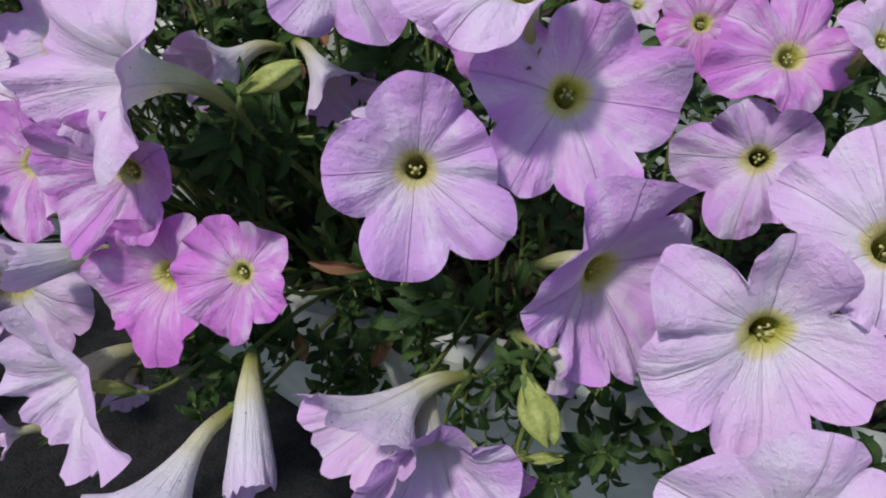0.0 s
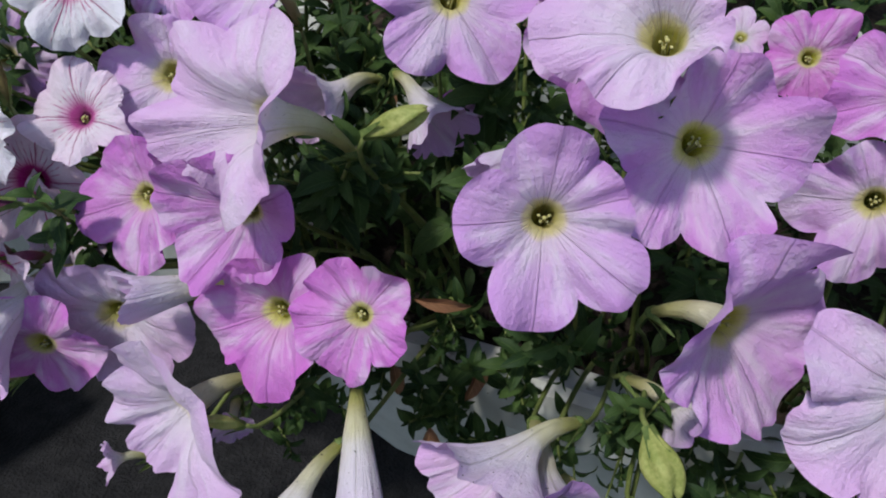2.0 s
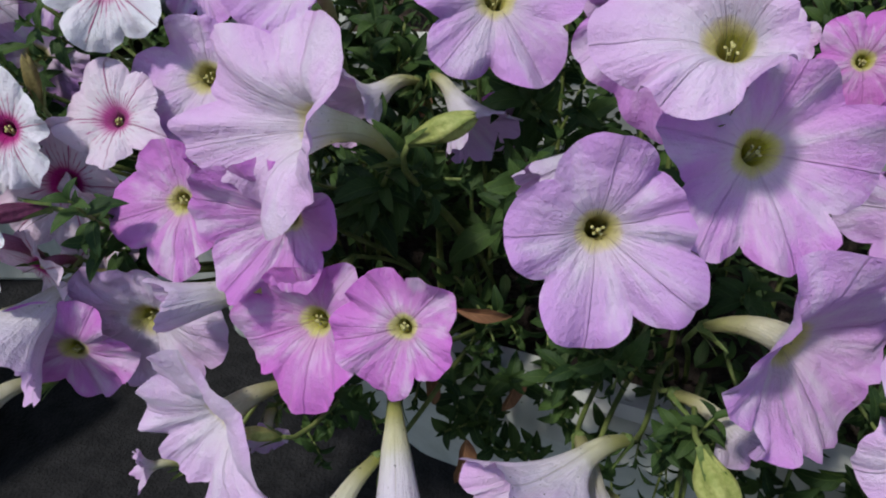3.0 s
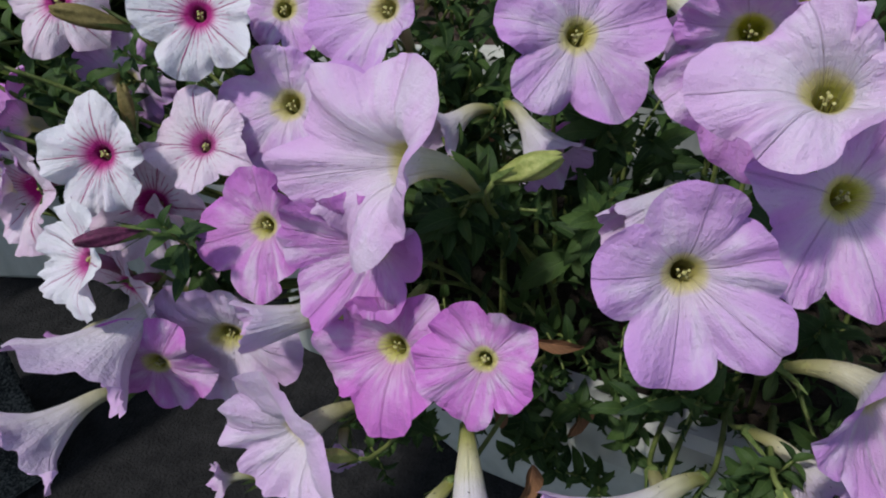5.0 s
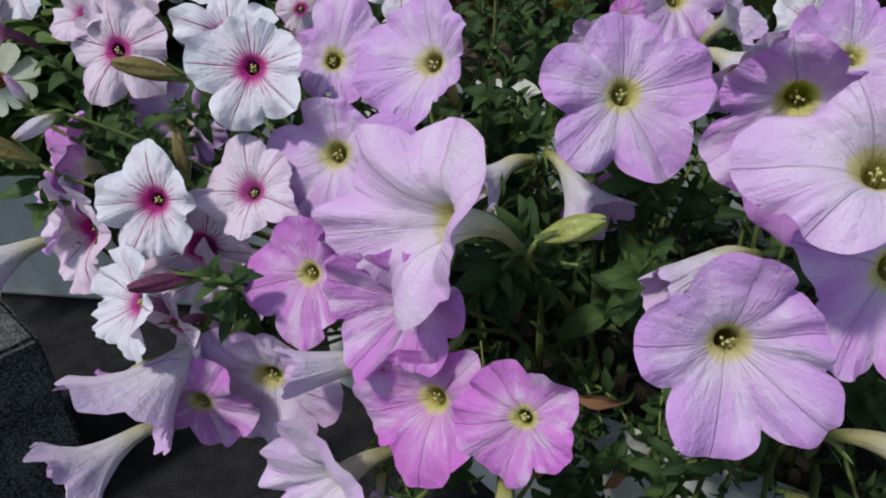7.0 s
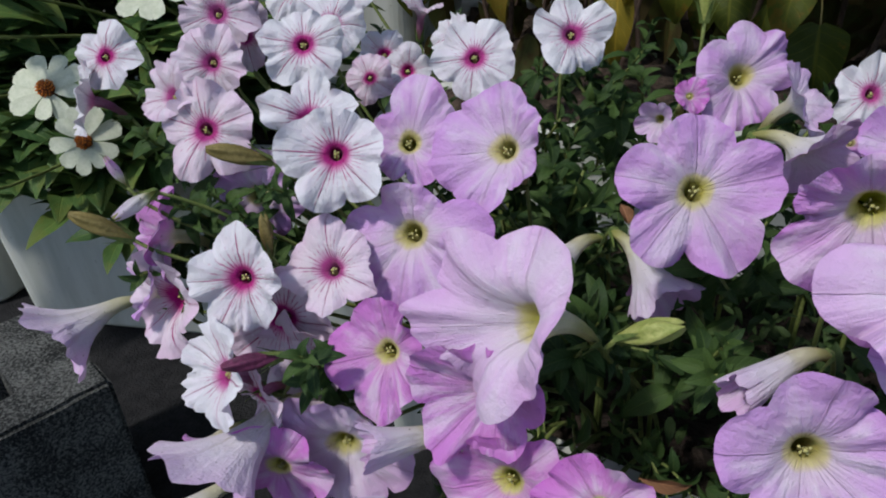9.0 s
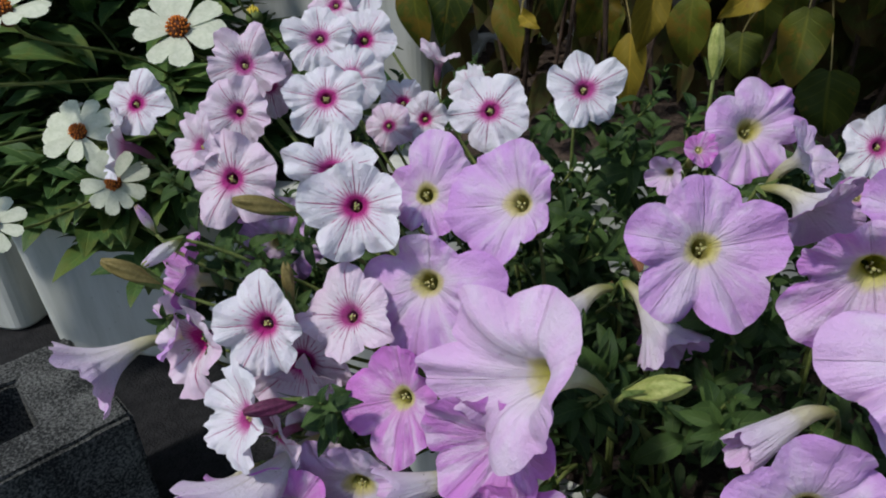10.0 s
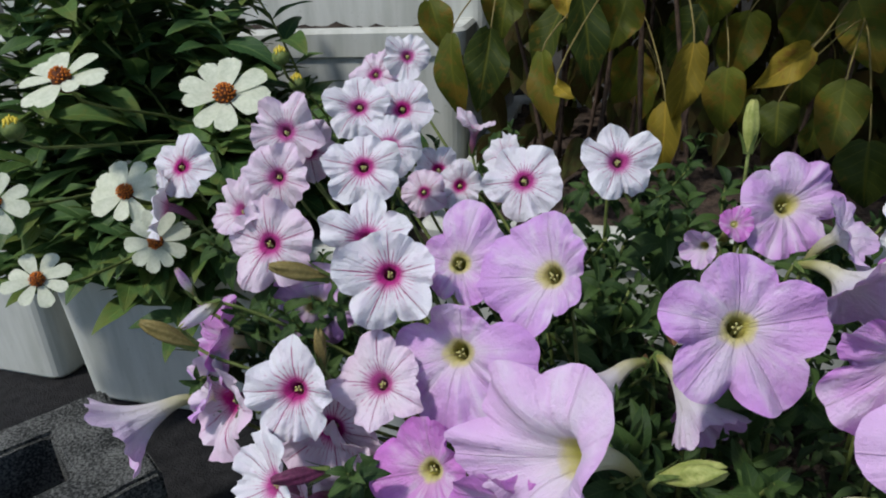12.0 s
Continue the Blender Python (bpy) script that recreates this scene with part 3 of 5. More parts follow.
def dried_leaf(at, tip, length, width):
    """A curled, withered leaf or old bloom."""
    ob = part("dried_leaf", leaf_bmesh(length, width, 1.1, 0.9, 0.9, 0.5, int(length * 9999)), DRY)
    z = Vector(tip).normalized()
    side = z.cross(Vector((0.3, -1, 0.4))).normalized()
    ob.matrix_basis = Matrix.Translation(at) @ Matrix((side, z, side.cross(z))).transposed().to_4x4()
    tagged(ob, "withered brown curled petunia leaf caught in the stems", "dead leaf", "withered leaves")


# ---- zinnias ----
def zinnia(at, face, dia, seed):
    rng = random.Random(seed + 11)
    m = facing(at, face, rng.uniform(0, 60))
    thing = empty("zinnia_bloom", m, "creamy white zinnia bloom with an orange brown centre", "zinnia", "blooms of the zinnias")
    count = rng.choice((8, 8, 9))
    for k in range(count):
        a = 360 * k / count + rng.uniform(-7, 7)
        long = dia * 0.42 * rng.uniform(0.85, 1.1)
        wide = long * rng.uniform(0.50, 0.62)
        bm = bmesh.new()
        rows = []
        for i in range(9):
            t = i / 8
            half = wide / 2 * (0.22 + 0.78 * math.sin(math.pi * min(1, t * 0.60 + 0.02))) * (1 if t < 0.8 else math.sqrt(max(0.03, 1 - ((t - 0.8) / 0.21) ** 2)))
            row = []
            for j in range(7):
                c = 2 * j / 6 - 1
                row.append((c * half, dia * 0.09 + long * t - 0.04 * long * (t > 0.95) * (abs(c) < 0.3), -0.10 * long * t * t + 0.10 * half * c * c + 0.04 * half * math.cos(3 * math.pi * c)))
            rows.append(row)
        surface(bm, rows, closed=False)
        petal = part("petal", bm, ZPETAL, thing)
        petal.matrix_basis = Matrix.Rotation(radians(a), 4, "Z") @ Matrix.Rotation(radians(rng.uniform(-4, 14)), 4, "X") @ Matrix.Translation((0, 0, 0.0006 * (k % 3)))
    bm = bmesh.new()
    bmesh.ops.create_uvsphere(bm, u_segments=18, v_segments=10, radius=dia * 0.115, matrix=Matrix.Diagonal((1, 1, 1.35, 1)))
    part("disc", bm, CONE, thing, "dark brown domed disc")
    bm = bmesh.new()
    for k in range(70):
        z = 1 - (k + 0.5) / 80
        a = k * 2.39996
        r = math.sqrt(max(0, 1 - z * z))
        p = Vector((r * math.cos(a), r * math.sin(a), z * 1.35)) * dia * 0.117
        if z < 0.35 or rng.random() < 0.15:
            continue
        bmesh.ops.create_cone(bm, cap_ends=True, segments=5, radius1=dia * 0.008, radius2=dia * 0.013, depth=dia * 0.04, matrix=facing(p, p))
    tagged(part("disc_crown", bm, DISC, thing, "orange tube florets"), kind="stuff")
    down = Vector((min(-0.3, max(-0.8, at[0] - 0.05)), 0.80, 0.408))
    inv = m.inverted()
    bm = bmesh.new()
    start = Vector(at) - Vector(face).normalized() * dia * 0.08
    pipe(bm, [inv @ p for p in arc(start, start - Vector(face).normalized() * 0.03 - Vector((0, 0, 0.02)), (down.x, down.y, at[2] - 0.05), down, 10)], [0.0014] * 10, 7)
    bmesh.ops.create_cone(bm, cap_ends=True, segments=14, radius1=dia * 0.03, radius2=dia * 0.10, depth=dia * 0.1, matrix=Matrix.Translation((0, 0, -dia * 0.07)))
    part("stalk", bm, STEM, thing)


def zinnia_bud(at):
    thing = empty("zinnia_bud", at, "yellow tipped green zinnia bud", "flower bud", "buds of the zinnias")
    bm = bmesh.new()
    bmesh.ops.create_uvsphere(bm, u_segments=16, v_segments=10, radius=0.008, matrix=Matrix.Diagonal((1, 1, 0.9, 1)))
    for v in bm.verts:
        v.co *= 1 + 0.1 * noise.noise(v.co * 500)
    part("cup", bm, SEPAL, thing)
    bm = bmesh.new()
    for k in range(16):
        a, r = k * 2.4, 0.0055 * math.sqrt(k / 16)
        bmesh.ops.create_cone(bm, cap_ends=True, segments=6, radius1=0.0013, radius2=0.0006, depth=0.005, matrix=Matrix.Translation((r * math.cos(a), r * math.sin(a), 0.0085 - r * 0.6)) @ Matrix.Rotation(r * 50 * math.sin(a), 4, "X"))
    tagged(part("tuft", bm, YBUD, thing, "yellow florets opening"), kind="stuff")
    bm = bmesh.new()
    p = Vector(at)
    down = Vector((min(-0.3, max(-0.8, p.x - 0.05)), 0.84, 0.408)) - p
    pipe(bm, arc((0, 0, -0.006), (0, 0, -0.04), (down.x, down.y, -0.06), down, 8), [0.0013] * 8, 6)
    part("stalk", bm, STEM, thing)


ZLEAVES = [kept_mesh(leaf_bmesh(0.080 * k, 0.028 * k, 0.3, 0.5 + 0.2 * i, 0.8, 0.15, 20 + i, 4, 9), ZLEAF) for i, k in enumerate((0.8, 1.0, 1.15, 1.3))]


def zinnia_plant(foot, top, seed):
    """A stem with pairs of lance-shaped leaves."""
    rng = random.Random(seed)
    thing = empty("zinnia_plant", foot, "dark green zinnia plant with lance shaped leaves", "foliage", "plants of the zinnias")
    rise = Vector(top) - Vector(foot)
    line = arc((0, 0, -0.004), (0, 0, rise.z * 0.5), (rise.x * 0.6, rise.y * 0.6, rise.z * 0.8), rise, 12)
    bm = bmesh.new()
    pipe(bm, line, [0.0022 - 0.001 * i / 11 for i in range(12)], 7)
    part("stem", bm, STEM, thing)
    for i in range(4, 12):
        for side in (0, 180):
            m = Matrix.Translation(line[i]) @ Matrix.Rotation(radians(seed * 40 + i * 90 + side + rng.uniform(-20, 20)), 4, "Z") @ Matrix.Rotation(radians(rng.uniform(5, 50)), 4, "X") @ Matrix.Rotation(radians(rng.uniform(-25, 25)), 4, "Y")
            leaf_part(ZLEAVES[rng.randrange(4)], thing, m @ Matrix.Scale(rng.uniform(0.7, 1.1) * (0.75 if i == 11 else 1), 4))


# ---- the yellowing shrub ----
SHRUB = empty("yellowing_shrub", (0.05, 0.95, 0.42), "shrub with drooping yellow green leaves and dark stems", "shrub")
TWIGS = []
rng = random.Random(21)
for k in range(36):
    x = rng.uniform(-0.30, 0.75)
    y = rng.uniform(0.92, 1.35)
    lean = Vector((rng.uniform(-0.10, 0.10), rng.uniform(-0.08, 0.03), rng.uniform(0.4, 0.65)))
    foot = Vector((x, y, 0.413))
    line = arc(foot, foot + lean * 0.3 + Vector((rng.uniform(-0.02, 0.02), 0, 0)), foot + lean * 0.7, foot + lean, 10)
    TWIGS += line
    bm = bmesh.new()
    pipe(bm, [p - SHRUB.location for p in line], [0.0042 * rng.uniform(0.6, 1.1) * (1 - 0.05 * i) for i in range(10)], 7)
    part("stem", bm, WOOD, SHRUB)


def big_leaf(at, tip, length, width, material, seed):
    """A drooping oval leaf on a thin stalk that reaches back to a stem of the shrub."""
    z = Vector(tip).normalized()
    rng = random.Random(seed)
    out = Vector((rng.uniform(-0.5, 0.5), -1, rng.uniform(-0.1, 0.4)))
    normal = (out - z * out.dot(z)).normalized()
    ob = part("leaf", leaf_bmesh(length, width, rng.uniform(0.15, 0.6), rng.uniform(0.4, 1.3), rng.uniform(0.62, 0.74), rng.uniform(0.25, 0.6), seed, 6, 14), material, SHRUB)
    m = Matrix.Translation(Vector(at) - SHRUB.location) @ Matrix((z.cross(normal), z, normal)).transposed().to_4x4()
    ob.matrix_basis = m
    end = min(TWIGS, key=lambda p: (p - Vector(at) - Vector((0, 0.05, 0.06))).length)
    inv = (Matrix.Translation(SHRUB.location) @ m).inverted()
    bm = bmesh.new()
    pipe(bm, [inv @ p for p in arc(at, Vector(at) - z * 0.02, end + Vector((0, -0.02, 0.02)), end, 8)], [0.0009] * 8, 6)
    part("leaf_stalk", bm, OLIVE, ob)


petunia("lilac", (0.002, 0.243, 0.531), (-0.02, -0.94, 0.35), 0.073, 95, 0.32, 322, "large soft lilac petunia bloom with yellow-green throat",
        lobes=((-178, 0.91, 0.39, 0.68), (-95, 1.12, 0.37, 0.86), (-37, 1.16, 0.36, 0.84), (20, 0.79, 0.44, 0.75), (84, 0.95, 0.38, 0.68)))
petunia("lilac", (0.060, 0.269, 0.549), (0.18, -0.88, 0.45), 0.084, 72, 0.30, 438, "large soft lilac petunia bloom with yellow-green throat",
        lobes=((-132, 1.08, 0.32, 0.81), (-81, 1.07, 0.37, 0.76), (-15, 1.02, 0.41, 0.69), (72, 0.78, 0.41, 0.58), (164, 0.97, 0.36, 0.76)))
petunia("pink", (0.177, 0.335, 0.542), (-0.01, -0.75, 0.66), 0.076, -90, 0.30, 924, "large rosy lilac petunia bloom with yellow-green throat",
        lobes=((-168, 1.13, 0.12, 0.79), (-109, 0.83, 0.33, 0.55), (4, 0.85, 0.09, 0.73), (74, 0.93, 0.15, 0.71), (144, 0.96, 0.21, 0.95)))
petunia("pink", (0.152, 0.387, 0.544), (-0.11, -0.77, 0.62), 0.053, 60, 0.30, 416, "open rosy lilac petunia bloom with yellow-green throat")
petunia("lilac", (0.164, 0.312, 0.501), (-0.37, -0.89, 0.28), 0.073, 165, 0.30, 439, "large soft lilac petunia bloom with yellow-green throat",
        lobes=((-176, 1.14, 0.18, 0.74), (-97, 1.09, 0.2, 0.84), (-53, 0.83, 0.2, 0.55), (52, 0.82, 0.25, 0.62), (119, 0.81, 0.28, 0.79)))
petunia("pale", (0.116, 0.186, 0.500), (-0.12, -0.97, 0.21), 0.083, 66, 0.30, 269, "large pale lilac petunia bloom with yellow-green throat",
        lobes=((-158, 1.04, 0.35, 0.74), (-90, 1.06, 0.43, 0.68), (-25, 0.88, 0.34, 0.45), (92, 0.9, 0.41, 0.51), (148, 1.12, 0.27, 0.87)))
petunia("lilac", (0.069, 0.226, 0.497), (0.52, -0.85, 0.08), 0.088, 100, 0.42, 262, "large soft lilac petunia bloom with yellow-green throat",
        lobes=((-136, 0.92, 0.47, 0.64), (-81, 0.91, 0.53, 0.63), (10, 0.89, 0.43, 0.66), (91, 1.01, 0.39, 0.76), (174, 1.05, 0.32, 0.65)))
petunia("pale", (0.157, 0.201, 0.522), (-0.36, -0.72, 0.59), 0.080, 90, 0.35, 316, "large pale lilac petunia bloom with yellow-green throat",
        lobes=((-148, 0.7, 0.36, 0.66), (-92, 0.72, 0.33, 0.39), (19, 0.45, 0.42, 0.68), (112, 1.01, 0.2, 0.87), (158, 1.03, 0.19, 0.7)))
petunia("pale", (0.119, 0.148, 0.452), (-0.12, -0.92, 0.36), 0.079, 90, 0.30, 799, "large pale lilac petunia bloom with yellow-green throat")
petunia("pink", (-0.067, 0.240, 0.487), (-0.41, -0.85, 0.32), 0.051, 200, 0.35, 835, "open rosy lilac petunia bloom with yellow-green throat",
        lobes=((-156, 1.15, 0.29, 1.08), (-94, 1.16, 0.29, 0.71), (-26, 0.93, 0.22, 0.8), (57, 1.0, 0.2, 0.72), (136, 1.0, 0.2, 0.94)))
petunia("pink", (-0.107, 0.265, 0.469), (-0.41, -0.87, 0.27), 0.074, 195, 0.35, 157, "large rosy lilac petunia bloom with yellow-green throat",
        lobes=((-152, 1.02, 0.44, 0.74), (-84, 1.06, 0.43, 0.78), (-12, 0.81, 0.47, 0.75), (57, 1.05, 0.3, 0.75), (96, 0.8, 0.48, 0.6)))
petunia("pink", (-0.116, 0.273, 0.516), (-0.27, -0.96, 0.09), 0.068, 195, 0.30, 280, "open rosy lilac petunia bloom with yellow-green throat",
        lobes=((-127, 1.14, 0.53, 0.71), (-81, 0.89, 0.36, 0.58), (34, 0.87, 0.44, 0.72), (95, 0.84, 0.45, 0.89), (170, 1.16, 0.44, 0.95)))
petunia("pale", (-0.094, 0.274, 0.555), (-0.70, -0.65, 0.28), 0.077, 100, 0.75, 868, "pale lilac petunia trumpet showing its greenish tube",
        lobes=((-152, 1.25, 0.95, 1.04), (-106, 1.16, 0.5, 0.76), (-8, 0.74, 0.51, 0.72), (103, 1.06, 0.28, 0.93), (158, 1.26, 0.69, 1.0)))
petunia("pink", (-0.175, 0.307, 0.503), (-0.22, -0.90, 0.37), 0.064, 120, 0.32, 288, "open rosy lilac petunia bloom with yellow-green throat",
        lobes=((-157, 1.08, 0.26, 0.82), (-86, 1.15, 0.23, 0.93), (-39, 0.86, 0.28, 0.61), (45, 0.78, 0.38, 0.74), (104, 0.91, 0.22, 0.77)))
petunia("lilac", (-0.172, 0.357, 0.544), (-0.17, -0.87, 0.47), 0.082, 100, 0.35, 574, "large soft lilac petunia bloom with yellow-green throat",
        lobes=((-150, 1.05, 0.22, 0.9), (-90, 1.05, 0.2, 0.92), (-34, 1.06, 0.18, 1.04), (5, 1.17, 0.12, 0.6), (91, 0.66, 0.37, 0.56)))
petunia("lilac", (-0.180, 0.390, 0.582), (0.04, -0.89, 0.44), 0.064, 100, 0.32, 226, "open soft lilac petunia bloom with yellow-green throat",
        lobes=((-115, 0.69, 0.29, 0.49), (-67, 0.8, 0.28, 0.77), (18, 1.0, 0.2, 0.99), (75, 1.21, 0.18, 0.64), (167, 0.73, 0.2, 0.57)))
petunia("lilac", (-0.124, 0.378, 0.586), (-0.33, -0.78, 0.53), 0.077, 60, 0.35, 366, "large soft lilac petunia bloom with yellow-green throat",
        lobes=((-161, 1.09, 0.24, 0.96), (-98, 0.98, 0.2, 0.56), (-32, 0.72, 0.4, 0.46), (49, 0.69, 0.39, 0.67), (108, 0.89, 0.19, 0.9)))
petunia("lilac", (-0.034, 0.344, 0.584), (0.23, -0.82, 0.53), 0.078, 90, 0.30, 684, "large soft lilac petunia bloom with yellow-green throat",
        lobes=((-136, 1.07, 0.18, 0.72), (-65, 1.11, 0.21, 0.78), (7, 1.03, 0.21, 0.69), (88, 0.91, 0.21, 0.7), (165, 1.0, 0.2, 0.68)))
petunia("pale", (0.040, 0.258, 0.590), (-0.20, -0.60, 0.77), 0.076, 100, 0.50, 321, "large pale lilac petunia bloom with yellow-green throat",
        lobes=((-162, 1.19, 0.31, 0.88), (-119, 0.97, 0.38, 0.55), (-30, 0.55, 0.6, 0.45), (45, 0.43, 0.56, 0.35), (122, 0.65, 0.41, 0.71)))
petunia("lilac", (0.031, 0.320, 0.594), (-0.24, -0.97, 0.05), 0.086, 160, 0.40, 183, "open soft lilac petunia bloom with yellow-green throat",
        lobes=((-134, 0.98, 0.2, 1.06), (-76, 1.36, 0.3, 0.94), (-16, 0.67, 0.22, 0.43), (107, 0.63, 0.41, 0.6), (171, 0.68, 0.33, 0.55)))
petunia("lilac", (0.003, 0.480, 0.596), (0.27, -0.80, 0.54), 0.075, 60, 0.35, 963, "large soft lilac petunia bloom with yellow-green throat",
        lobes=((-119, 0.99, 0.2, 0.84), (-70, 0.81, 0.24, 0.59), (15, 0.99, 0.2, 0.9), (53, 0.93, 0.17, 0.59), (178, 0.85, 0.31, 0.84)))
petunia("pale", (0.025, 0.443, 0.592), (0.72, -0.32, 0.62), 0.048, 40, 0.60, 268, "pale lilac petunia trumpet showing its greenish tube")
petunia("pale", (0.026, 0.426, 0.577), (0.55, -0.81, -0.22), 0.060, 40, 0.70, 384, "pale lilac petunia trumpet showing its greenish tube")
petunia("lilac", (0.067, 0.373, 0.594), (0.10, -0.60, 0.79), 0.058, 20, 0.40, 696, "open soft lilac petunia bloom with yellow-green throat")
petunia("blush", (-0.301, 0.388, 0.586), (0.14, -0.94, 0.32), 0.058, 95, 0.25, 13, "open blush pink petunia bloom with magenta-veined throat")
petunia("white", (-0.212, 0.360, 0.587), (0.18, -0.89, 0.41), 0.057, 80, 0.22, 223, "open white petunia bloom with magenta-veined throat",
        lobes=((-115, 1.13, 0.2, 0.82), (-45, 1.05, 0.19, 0.81), (14, 0.92, 0.23, 0.79), (91, 0.85, 0.24, 0.89), (174, 1.11, 0.21, 0.84)))
petunia("white", (-0.236, 0.389, 0.594), (0.12, -0.83, 0.55), 0.053, 20, 0.22, 994, "open white petunia bloom with magenta-veined throat")
petunia("white", (-0.256, 0.321, 0.531), (0.04, -0.93, 0.37), 0.058, 120, 0.28, 250, "open white petunia bloom with magenta-veined throat",
        lobes=((-175, 1.01, 0.2, 0.94), (-116, 1.17, 0.25, 0.83), (-67, 0.98, 0.21, 0.62), (7, 0.81, 0.35, 0.71), (99, 1.01, 0.2, 0.82)))
petunia("white", (-0.259, 0.290, 0.490), (-0.49, -0.73, 0.47), 0.056, 95, 0.30, 978, "open white petunia bloom with magenta-veined throat",
        lobes=((-130, 1.03, 0.29, 0.87), (-69, 1.05, 0.2, 0.8), (13, 0.89, 0.36, 0.66), (132, 1.1, 0.35, 0.89), (171, 1.05, 0.36, 0.74)))
petunia("blush", (-0.213, 0.339, 0.528), (-0.22, -0.66, 0.71), 0.054, 130, 0.30, 364, "open blush pink petunia bloom with magenta-veined throat")
petunia("white", (-0.097, 0.468, 0.623), (0.27, -0.82, 0.50), 0.051, 92, 0.22, 728, "open white petunia bloom with magenta-veined throat")
petunia("white", (-0.154, 0.458, 0.611), (0.08, -0.89, 0.46), 0.051, 120, 0.25, 438, "open white petunia bloom with magenta-veined throat")
petunia("white", (-0.250, 0.426, 0.626), (0.28, -0.85, 0.46), 0.052, 90, 0.22, 812, "open white petunia bloom with magenta-veined throat")
petunia("white", (-0.246, 0.462, 0.629), (0.30, -0.72, 0.62), 0.048, 60, 0.25, 547, "open white petunia bloom with magenta-veined throat")
petunia("white", (-0.424, 0.478, 0.601), (0.17, -0.82, 0.55), 0.052, 75, 0.25, 67, "open white petunia bloom with magenta-veined throat")
petunia("white", (-0.431, 0.462, 0.574), (-0.75, -0.59, 0.30), 0.055, 95, 0.40, 484, "open white petunia bloom with magenta-veined throat")
petunia("white", (-0.287, 0.515, 0.642), (0.12, -0.83, 0.55), 0.051, 95, 0.25, 105, "open white petunia bloom with magenta-veined throat")
petunia("white", (-0.257, 0.525, 0.639), (0.23, -0.86, 0.46), 0.049, 60, 0.25, 903, "open white petunia bloom with magenta-veined throat")
petunia("white", (-0.279, 0.608, 0.664), (0.32, -0.78, 0.54), 0.043, 60, 0.25, 923, "small white petunia bloom with magenta-veined throat")
petunia("blush", (-0.308, 0.606, 0.649), (0.01, -0.78, 0.62), 0.045, 60, 0.25, 570, "open blush pink petunia bloom with magenta-veined throat")
petunia("blush", (-0.335, 0.488, 0.629), (0.02, -0.81, 0.58), 0.053, 60, 0.30, 925, "open blush pink petunia bloom with magenta-veined throat")
petunia("blush", (-0.325, 0.500, 0.611), (0.52, -0.82, 0.24), 0.046, 60, 0.30, 970, "open blush pink petunia bloom with magenta-veined throat")
petunia("blush", (-0.330, 0.460, 0.604), (-0.07, -0.93, 0.36), 0.053, 60, 0.30, 765, "open blush pink petunia bloom with magenta-veined throat")
petunia("white", (-0.233, 0.531, 0.591), (0.22, -0.81, 0.54), 0.041, 60, 0.25, 318, "small white petunia bloom with magenta-veined throat")
petunia("white", (-0.214, 0.523, 0.582), (0.18, -0.87, 0.46), 0.039, 10, 0.25, 960, "small white petunia bloom with magenta-veined throat")
petunia("blush", (-0.237, 0.505, 0.582), (0.14, -0.92, 0.37), 0.037, 40, 0.25, 370, "small blush pink petunia bloom with magenta-veined throat")
petunia("white", (0.093, 0.520, 0.575), (0.20, -0.82, 0.54), 0.050, 70, 0.25, 191, "open white petunia bloom with magenta-veined throat")
petunia("blush", (-0.217, 0.583, 0.606), (0.15, -0.04, 0.99), 0.033, 70, 0.70, 546, "blush pink petunia trumpet showing its greenish tube")
petunia("white", (-0.180, 0.537, 0.602), (-0.45, -0.56, 0.70), 0.036, 70, 0.40, 451, "small white petunia bloom with magenta-veined throat")
petunia("lilac", (-0.280, 0.396, 0.541), (0.24, -0.96, 0.12), 0.064, 70, 0.25, 215, "open soft lilac petunia bloom with yellow-green throat")
petunia("blush", (-0.326, 0.403, 0.600), (-0.42, -0.72, 0.56), 0.039, 70, 0.40, 674, "small blush pink petunia bloom with magenta-veined throat")
petunia("blush", (-0.245, 0.334, 0.497), (-0.01, -0.99, 0.11), 0.070, 70, 0.40, 434, "open blush pink petunia bloom with magenta-veined throat")
petunia("blush", (-0.233, 0.333, 0.473), (-0.17, -0.98, 0.04), 0.064, 20, 0.40, 526, "open blush pink petunia bloom with magenta-veined throat")
petunia("blush", (-0.248, 0.299, 0.470), (-0.28, -0.96, 0.02), 0.044, 20, 0.40, 835, "small blush pink petunia bloom with magenta-veined throat")
petunia("pink", (-0.324, 0.365, 0.526), (-0.69, -0.68, 0.25), 0.065, 90, 0.45, 992, "open rosy lilac petunia bloom with yellow-green throat")
petunia("blush", (-0.314, 0.343, 0.498), (-0.46, -0.87, 0.20), 0.069, 90, 0.40, 951, "open blush pink petunia bloom with magenta-veined throat")
petunia("lilac", (-0.331, 0.344, 0.498), (-0.67, -0.41, 0.61), 0.039, 90, 0.50, 120, "small soft lilac petunia bloom with yellow-green throat")
petunia("pale", (-0.385, 0.364, 0.467), (-0.60, -0.78, -0.15), 0.062, 80, 0.95, 658, "pale lilac petunia trumpet showing its greenish tube")
petunia("pale", (-0.243, 0.303, 0.453), (-0.51, -0.83, -0.22), 0.065, 80, 1.10, 932, "pale lilac petunia trumpet showing its greenish tube")
petunia("pink", (-0.273, 0.284, 0.448), (-0.61, -0.74, -0.29), 0.023, 80, 0.90, 456, "rosy lilac petunia trumpet showing its greenish tube")
petunia("pale", (-0.288, 0.284, 0.397), (-0.57, -0.81, -0.12), 0.060, 80, 1.00, 570, "pale lilac petunia trumpet showing its greenish tube")
